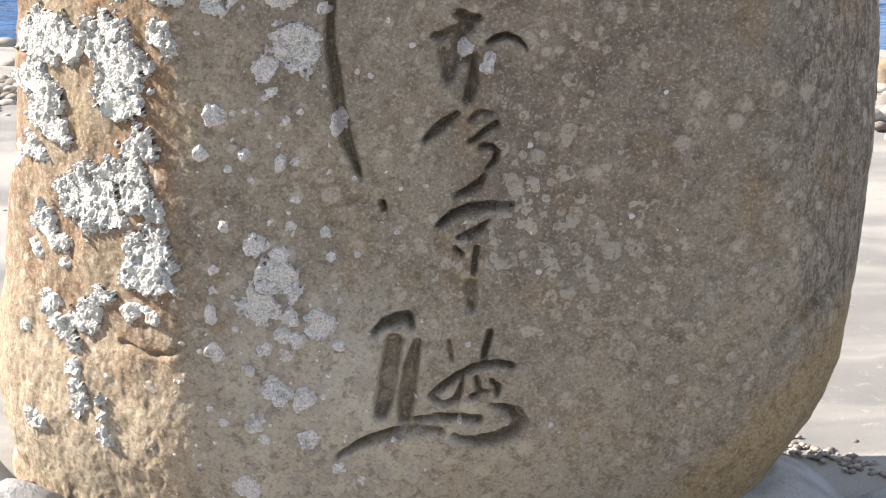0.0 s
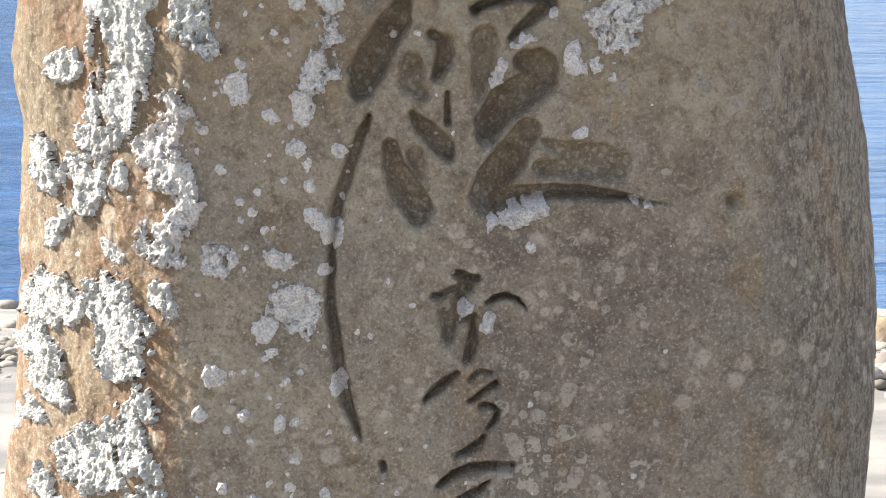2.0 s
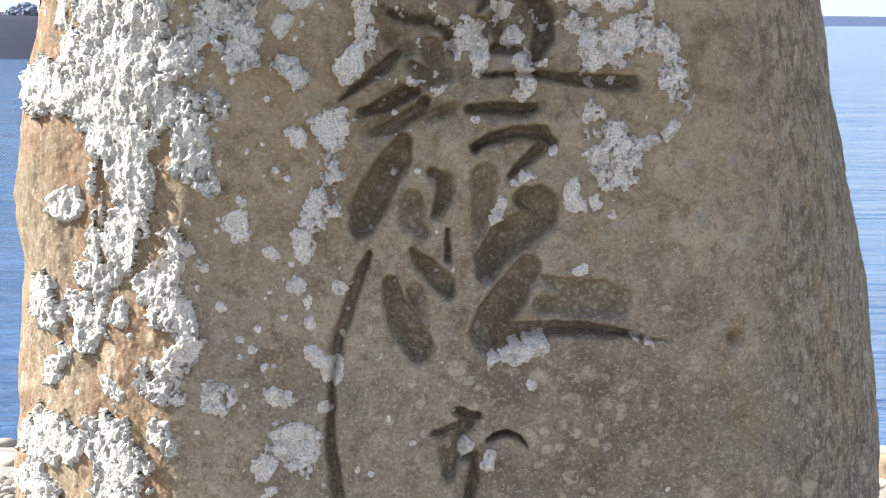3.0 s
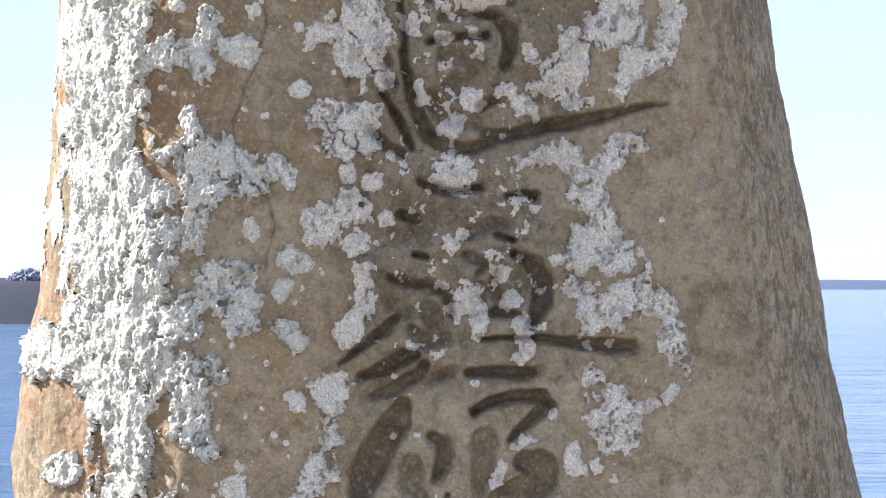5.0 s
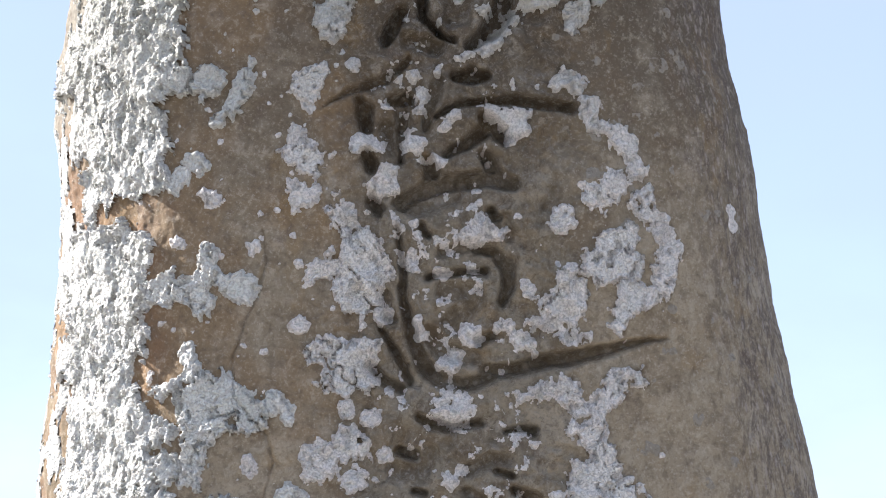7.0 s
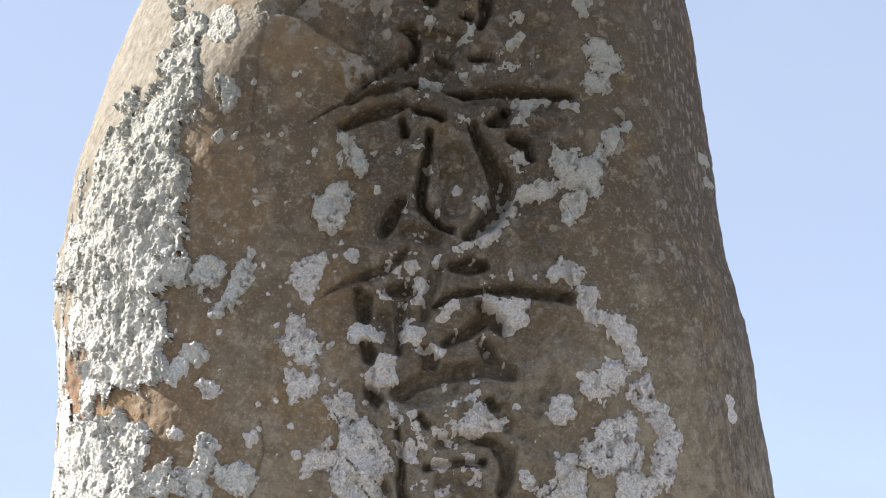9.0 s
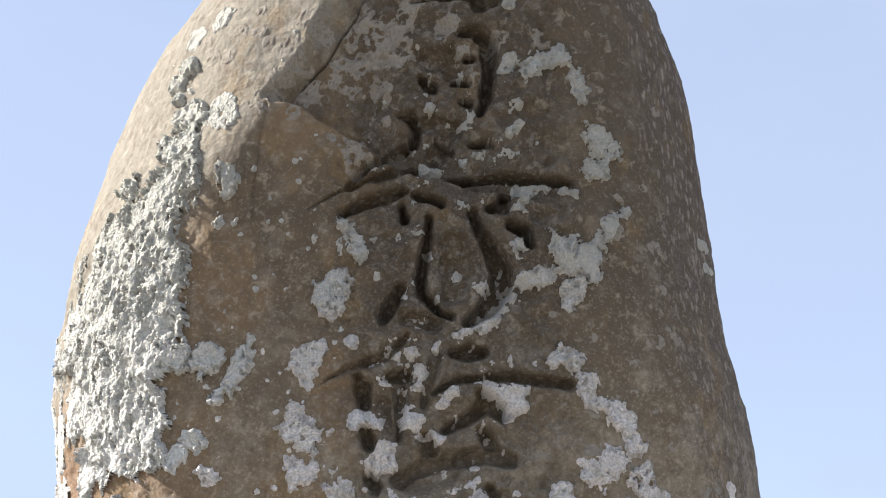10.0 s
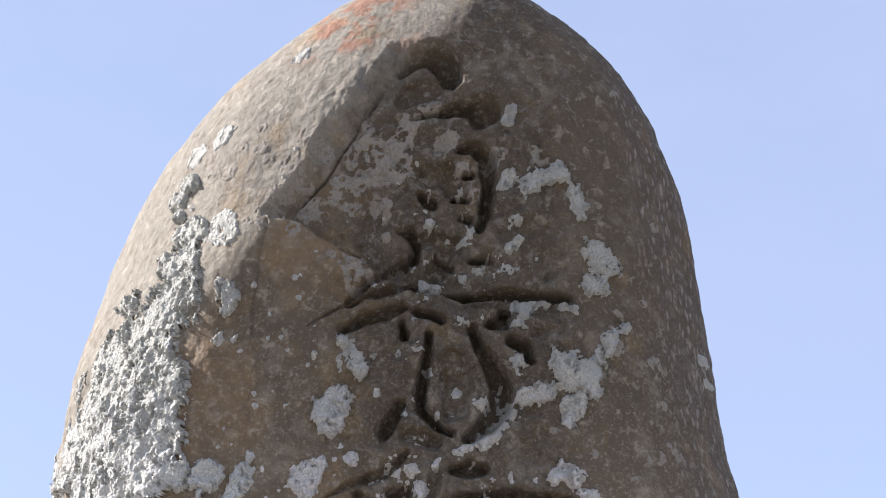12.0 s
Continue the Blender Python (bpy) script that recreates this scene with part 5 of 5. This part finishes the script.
crust(0.004, (-0.214, 2.301, 0.0183), (-0.201, 2.319, 0.0128), (-0.233, 2.310, 0.0110))
crust(0.005, (0.185, 2.309, 0.0119), (0.204, 2.319, 0.0138), (0.217, 2.305, 0.0110))
crust(0.003, (0.027, 2.450, 0.0083))
crust(0.004, (-0.018, 2.758, 0.0086))
crust(0.004, (-0.009, 2.636, 0.0104), (-0.028, 2.646, 0.0085))
crust(0.005, (-0.074, 2.306, 0.0073), (-0.047, 2.316, 0.0073), (-0.033, 2.287, 0.0091), (-0.037, 2.259, 0.0073), (-0.010, 2.325, 0.0064))
crust(0.005, (-0.042, 2.204, 0.0127), (-0.055, 2.208, 0.0082))
crust(0.005, (0.099, 2.245, 0.0137), (0.126, 2.250, 0.0128), (0.112, 2.222, 0.0100), (0.081, 2.257, 0.0064))
crust(0.004, (-0.001, 2.174, 0.0072), (-0.019, 2.183, 0.0063))
crust(0.005, (0.017, 2.252, 0.0091), (0.001, 2.231, 0.0082))
crust(0.004, (0.027, 2.344, 0.0073), (0.045, 2.356, 0.0064))
crust(0.005, (0.237, 2.261, 0.0138), (0.245, 2.238, 0.0110), (0.228, 2.280, 0.0083))
crust(0.0015, (0.466, 2.557, 0.0100), (0.472, 2.517, 0.0080))
crust(0.0015, (0.476, 2.115, 0.0095), (0.481, 2.091, 0.0086))
crust(0.002, (-0.304, 0.230, 0.0089))
crust(0.002, (-0.177, 0.176, 0.0099))
crust(0.002, (-0.138, 0.154, 0.0080))
crust(0.003, (-0.280, 1.239, 0.0054), (-0.267, 1.234, 0.0045))
crust(0.003, (-0.358, 1.147, 0.0064))
crust(0.003, (-0.300, 1.116, 0.0054))
crust(0.003, (-0.309, 1.079, 0.0064))
crust(0.003, (-0.287, 1.052, 0.0055))
crust(0.003, (-0.327, 1.097, 0.0055))
crust(0.003, (-0.436, 1.226, 0.0073), (-0.411, 1.286, 0.0054))
crust(0.004, (-0.389, 1.214, 0.0082))
crust(0.004, (-0.302, 2.037, 0.0090))
crust(0.003, (-0.288, 1.871, 0.0063))
crust(0.004, (-0.265, 1.803, 0.0107), (-0.252, 1.785, 0.0080))
crust(0.004, (-0.234, 1.913, 0.0099))
crust(0.004, (-0.311, 1.965, 0.0126), (-0.329, 1.979, 0.0108))
crust(0.004, (-0.203, 2.009, 0.0072), (-0.185, 1.996, 0.0081))
crust(0.004, (-0.305, 1.683, 0.0107), (-0.309, 1.701, 0.0081))
crust(0.004, (-0.255, 1.603, 0.0107), (-0.257, 1.585, 0.0071))
crust(0.004, (-0.047, 2.076, 0.0054))
crust(0.004, (0.002, 1.997, 0.0081), (-0.011, 1.995, 0.0063))
crust(0.004, (-0.113, 1.763, 0.0116))
crust(0.004, (0.119, 2.086, 0.0054))
crust(0.004, (0.175, 1.643, 0.0080))
crust(0.003, (0.228, 1.510, 0.0062))
crust(0.003, (0.264, 1.510, 0.0063))
crust(0.004, (-0.223, 2.297, 0.0128), (-0.218, 2.269, 0.0128))
crust(0.004, (-0.405, 2.185, 0.0129), (-0.395, 2.171, 0.0110))
crust(0.007, (-0.463, 1.823, 0.0089), (-0.438, 1.818, 0.0107), (-0.405, 1.833, 0.0142), (-0.401, 1.862, 0.0107), (-0.369, 1.825, 0.0213), (-0.337, 1.803, 0.0213), (-0.300, 1.771, 0.0195), (-0.287, 1.762, 0.0142), (-0.359, 1.767, 0.0249), (-0.391, 1.745, 0.0160), (-0.390, 1.709, 0.0178), (-0.399, 1.665, 0.0124))
crust(0.007, (-0.421, 1.567, 0.0178), (-0.389, 1.580, 0.0160), (-0.353, 1.616, 0.0195), (-0.317, 1.624, 0.0178), (-0.308, 1.585, 0.0178), (-0.343, 1.576, 0.0213), (-0.325, 1.545, 0.0178), (-0.272, 1.532, 0.0089), (-0.245, 1.532, 0.0195))
crust(0.007, (-0.418, 1.554, 0.0213), (-0.395, 1.532, 0.0160), (-0.419, 1.461, 0.0213), (-0.382, 1.470, 0.0231), (-0.359, 1.475, 0.0124), (-0.396, 1.425, 0.0231), (-0.415, 1.380, 0.0195), (-0.387, 1.371, 0.0178), (-0.369, 1.336, 0.0124))
crust(0.007, (-0.435, 1.257, 0.0160), (-0.421, 1.235, 0.0142), (-0.455, 1.206, 0.0195), (-0.480, 1.167, 0.0213), (-0.451, 1.143, 0.0231), (-0.427, 1.112, 0.0178), (-0.408, 1.095, 0.0160), (-0.418, 1.062, 0.0142), (-0.486, 1.021, 0.0195), (-0.451, 1.006, 0.0213))
crust(0.0015, (-0.371, 2.762, 0.0249), (-0.384, 2.736, 0.0124))
crust(0.007, (-0.326, 2.292, 0.0142), (-0.339, 2.264, 0.0124), (-0.362, 2.246, 0.0107), (-0.313, 2.320, 0.0089), (-0.396, 2.304, 0.0124), (-0.373, 2.308, 0.0124))


def lichen_cover():
    """One mesh for each separate patch of crust; the tiniest go to the specks."""
    label = islands(COVER > -0.0045)
    order = np.argsort(label.ravel(), kind="stable")
    for cells in np.split(order, np.cumsum(np.bincount(label.ravel()))[:-1])[1:]:
        i, j = np.unravel_index(cells, label.shape)
        if (COVER[i, j] > 0).sum() < 45:
            SPECKS[i, j] = COVER[i, j]
            continue
        rows, cols = slice(i.min(), i.max() + 1), slice(j.min(), j.max() + 1)
        mine = label[rows, cols] == label[i[0], j[0]]
        sunlit = PX[i, j].mean() < -0.455
        crust_sheet("lichen_patch", np.where(mine, COVER[rows, cols], -1), rows, cols, THICK[rows, cols], LICHEN if sunlit else SHADE_LICHEN,
                    "thick crumbly white crust of lichen" if sunlit else "")


SPECKS = np.full_like(PX, -1.0)
lichen_cover()


def lichen_specks():
    """Tiny rosettes strewn over the left half of the face."""
    dice = random.Random(11)
    field = SPECKS.copy()
    for _ in range(420):
        z = dice.uniform(0.1, 2.9)
        x = dice.choice((dice.gauss(-0.30, 0.13), dice.gauss(-0.45, 0.16), dice.gauss(-0.20, 0.14), dice.gauss(-0.28, 0.12), dice.uniform(-0.5, 0.40)))
        r = dice.uniform(0.0015, 0.0055)
        left, right = edges(z)
        if not left + 0.05 < x < right - 0.12:
            continue
        rows = near_rows(z - 0.012, z + 0.012)
        cols = slice(*np.searchsorted(PX[rows.start], (x - 0.012, x + 0.012)))
        wx, wz = 0.002 * fractal(ALONG[rows, cols], PZ[rows, cols], 0.007, 2), 0.002 * fractal(ALONG[rows, cols] + 5, PZ[rows, cols], 0.007, 2)
        field[rows, cols] = np.maximum(field[rows, cols], r - np.hypot(PX[rows, cols] - x + wx, PZ[rows, cols] - z + wz))
    ob = crust_sheet("lichen_specks", field, slice(0, ROWS_UP), slice(0, ACROSS), 0.003, SHADE_LICHEN, "scattered tiny pale lichen specks")
    tagged(ob, kind="stuff")


lichen_specks()


def thin_crusts():
    """Flat round films of pale lichen, in loose drifts over the lower face."""
    dice = random.Random(23)
    field = np.full_like(PX, -1.0)
    for cx, cz, sx, sz, count, most in (
        (0.22, 0.60, 0.11, 0.09, 75, 0.017), (-0.19, 0.20, 0.11, 0.08, 70, 0.022), (-0.24, 0.36, 0.11, 0.14, 70, 0.018), (0.38, 0.32, 0.12, 0.12, 26, 0.013),
        (-0.05, 0.50, 0.15, 0.2, 22, 0.010), (0.28, 0.95, 0.12, 0.12, 24, 0.012), (0.35, 1.5, 0.10, 0.3, 30, 0.012),
        (0.33, 2.3, 0.06, 0.3, 26, 0.014), (-0.13, 2.84, 0.10, 0.09, 55, 0.026), (0.50, 1.9, 0.06, 0.3, 30, 0.010), (-0.36, 2.9, 0.05, 0.08, 8, 0.016),
    ):
        for _ in range(count):
            x, z, r = dice.gauss(cx, sx), dice.gauss(cz, sz), dice.uniform(0.3, 1.0) * most
            left, right = edges(z)
            if not (left + 0.04 < x < right - 0.04 and 0.02 < z < 3.1):
                continue
            rows = near_rows(z - r - 0.02, z + r + 0.02)
            cols = slice(*np.searchsorted(PX[rows.start], (x - r - 0.03, x + r + 0.03)))
            a, b = ALONG[rows, cols], PZ[rows, cols]
            reach = r - np.hypot(PX[rows, cols] - x + 0.35 * r * fractal(a, b, 0.02, 3), b - z + 0.35 * r * fractal(a + 5, b, 0.02, 3))
            reach = np.minimum(reach, (0.45 - fractal(a + 90, b, 0.012, 3)) * 0.012)
            field[rows, cols] = np.maximum(field[rows, cols], reach)
    ob = crust_sheet("thin_crust", field, slice(0, ROWS_UP), slice(0, ACROSS), 0.0007, THIN_CRUST, "thin pale films of crust lichen")
    tagged(ob, kind="stuff")


thin_crusts()


# ---- rocks, pebbles and the far shore ----
def boulder(name, m, size, material, seed, label, category, ruggedness=0.22, cuts=4):
    """A rounded, faceted rock."""
    bm = bmesh.new()
    bmesh.ops.create_icosphere(bm, subdivisions=cuts, radius=1.0)
    shift = Vector((seed * 3.7, seed * 1.9, seed * 5.3))
    for v in bm.verts:
        n = v.co.normalized()
        r = 1 + ruggedness * noise.fractal(n * 1.1 + shift, 1.0, 2.0, 4) + 0.3 * ruggedness * noise.fractal(n * 4 + shift, 1.0, 2.0, 3)
        for k in range(6):
            d = Vector((math.sin(k * 2.4 + seed), math.cos(k * 1.7 + seed * 2), math.sin(k * 3.1 - seed))).normalized()
            reach = n.dot(d) * r
            if reach > 0.80:
                r -= (reach - 0.80) * 0.85
        v.co = Vector((n.x * size[0], n.y * size[1], n.z * size[2])) * r
    me = bpy.data.meshes.new(name)
    bm.to_mesh(me)
    bm.free()
    me.polygons.foreach_set("use_smooth", [True] * len(me.polygons))
    me.materials.append(material)
    ob = new(name, me)
    ob.matrix_world = m
    return tagged(ob, label, category)


BASE_ROCK = "grey angular rock wedged against the foot of the stone"
boulder("base_rock", pose(0.62, 3.12, -0.05, 8, 12, 20), (0.24, 0.22, 0.13), ROCK, 1.3, BASE_ROCK, "rock", 0.3)
boulder("base_rock", pose(0.86, 3.05, -0.08, 0, -10, 60), (0.20, 0.20, 0.13), ROCK, 2.1, BASE_ROCK, "rock", 0.3)
boulder("base_rock", pose(-0.80, 2.98, -0.04, 0, 0, 30), (0.17, 0.20, 0.13), ROCK, 3.4, "grey rounded rock beside the foot of the stone", "rock")
boulder("base_rock", pose(-0.93, 3.12, 0.0, 10, 0, 80), (0.12, 0.16, 0.14), ROCK, 4.2, "grey rounded rock beside the foot of the stone", "rock")
boulder("shore_boulder", pose(1.585, 6.55, -0.03, 0, 0, 15), (0.11, 0.09, 0.085), TAN_ROCK, 5.7, "rounded tan boulder at the water's edge", "boulder")
boulder("shell", pose(0.968, 4.25, 0.012, 10, 5, 30), (0.014, 0.010, 0.006), SHELL, 6.1, "small white broken shell on the sand", "shell", 0.15, 3)


def strewn_pebbles():
    """The belt of pebbles and wrack along the water's edge."""
    dice = random.Random(5)
    shapes = []
    for k in range(8):
        bm = bmesh.new()
        bmesh.ops.create_icosphere(bm, subdivisions=2 if k < 4 else 1, radius=1.0)
        for v in bm.verts:
            v.co *= 1 + 0.28 * noise.fractal(v.co * 1.2 + Vector((k * 7, k, 3)), 1.0, 2.0, 3)
        shapes.append((np.array([v.co[:] for v in bm.verts]), np.array([[v.index for v in f.verts] for f in bm.faces])))
        bm.free()
    verts, faces, count = [], [], 0
    for k in range(2770):
        x, y = dice.uniform(-2.6, 2.6), 6.35 + abs(dice.gauss(0, 0.33)) * dice.choice((-1, 1))
        if dice.random() < 0.10:
            x, y = dice.uniform(-2, 2), dice.uniform(3.4, 6.2)
            r = dice.uniform(0.003, 0.010)
        else:
            r = dice.choice((0.012, 0.016, 0.02, 0.028, 0.04)) * dice.uniform(0.7, 1.3)
        if k < 170:
            # a little drift of gravel and wrack beside the stone
            along = dice.random()
            x, y = 0.62 + 0.30 * along + dice.gauss(0, 0.012), 3.43 - 0.17 * along + dice.gauss(0, 0.020)
            r = dice.uniform(0.004, 0.011)
        v, f = dice.choice(shapes[:4] if r > 0.02 else shapes[4:])
        a = dice.uniform(0, 6.28)
        z = -0.10 * max(0, min((y - 5.9) / 1.6, 3)) + 0.2 * r
        turned = np.stack([v[:, 0] * math.cos(a) - v[:, 1] * math.sin(a), (v[:, 0] * math.sin(a) + v[:, 1] * math.cos(a)) * 0.75, v[:, 2] * 0.55], -1)
        verts.append(turned * r + (x, y, z))
        faces.append(f + count)
        count += len(v)
    ob = from_arrays("pebbles", np.concatenate(verts), np.concatenate(faces), PEBBLE)
    tagged(ob, "belt of grey and brown pebbles along the waterline", "pebbles", kind="stuff")


strewn_pebbles()


def ridge(name, x0, x1, y, deep, high, material, seed, label, steps=160):
    """A long, low bank of land with an uneven crest."""
    x = np.linspace(x0, x1, steps)
    crest = high * (0.86 + 0.10 * fractal(x, 0 * x + seed, (x1 - x0) / 14, 4))
    crest *= np.clip(np.minimum(x - x0, x1 - x) / ((x1 - x0) * 0.03), 0, 1) ** 0.5
    rows = [(y, -0.4 + 0 * x), (y + 0.10 * deep, 0.25 * crest), (y + 0.25 * deep, 0.8 * crest), (y + 0.5 * deep, crest), (y + deep, -0.4 + 0 * x)]
    verts = np.concatenate([np.stack([x, a + 0 * x + 0.03 * deep * fractal(x, 0 * x + a, (x1 - x0) / 30), z], -1) for a, z in rows])
    ob = from_arrays(name, verts, sheet(len(rows), steps), material)
    return tagged(ob, label, "land", kind="structure")


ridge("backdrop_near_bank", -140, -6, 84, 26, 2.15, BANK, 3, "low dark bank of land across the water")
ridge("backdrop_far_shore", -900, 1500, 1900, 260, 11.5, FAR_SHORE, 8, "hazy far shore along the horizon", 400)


def far_bush(x, y, z, size, seed):
    """A distant bush: a stem and a crown of many small leaf clumps."""
    dice = random.Random(seed)
    root = tagged(new("bush"), "round bush on the far bank, blue-grey with painted haze", "bush", "bushes on the bank")
    root.location = (x, y, z)
    bm = bmesh.new()
    bmesh.ops.create_cone(bm, segments=7, radius1=0.09 * size, radius2=0.04 * size, depth=0.8 * size, matrix=Matrix.Translation((0, 0, 0.2 * size)))
    me = bpy.data.meshes.new("trunk")
    bm.to_mesh(me)
    bm.free()
    me.materials.append(BANK)
    new("trunk", me).parent = root
    bm = bmesh.new()
    for _ in range(150):
        d = Vector((dice.gauss(0, 1), dice.gauss(0, 1), dice.gauss(0, 0.8))).normalized() * dice.uniform(0.5, 1.0)
        at = Vector((d.x * 1.35, d.y, 0.85 + d.z * 0.62)) * size
        bmesh.ops.create_icosphere(bm, subdivisions=1, radius=dice.uniform(0.10, 0.22) * size, matrix=Matrix.Translation(at) @ Euler((d.x * 3, d.y * 3, 0)).to_matrix().to_4x4())
    me = bpy.data.meshes.new("crown")
    bm.to_mesh(me)
    bm.free()
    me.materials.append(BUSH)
    new("crown", me).parent = root


for x, y, z, size, seed in ((-21.9, 95, 1.6, 0.54, 1), (-21.2, 95, 1.65, 0.68, 2), (-20.4, 96, 1.6, 0.52, 3), (-19.3, 96, 1.55, 0.30, 4)):
    far_bush(x, y, z, size, seed)
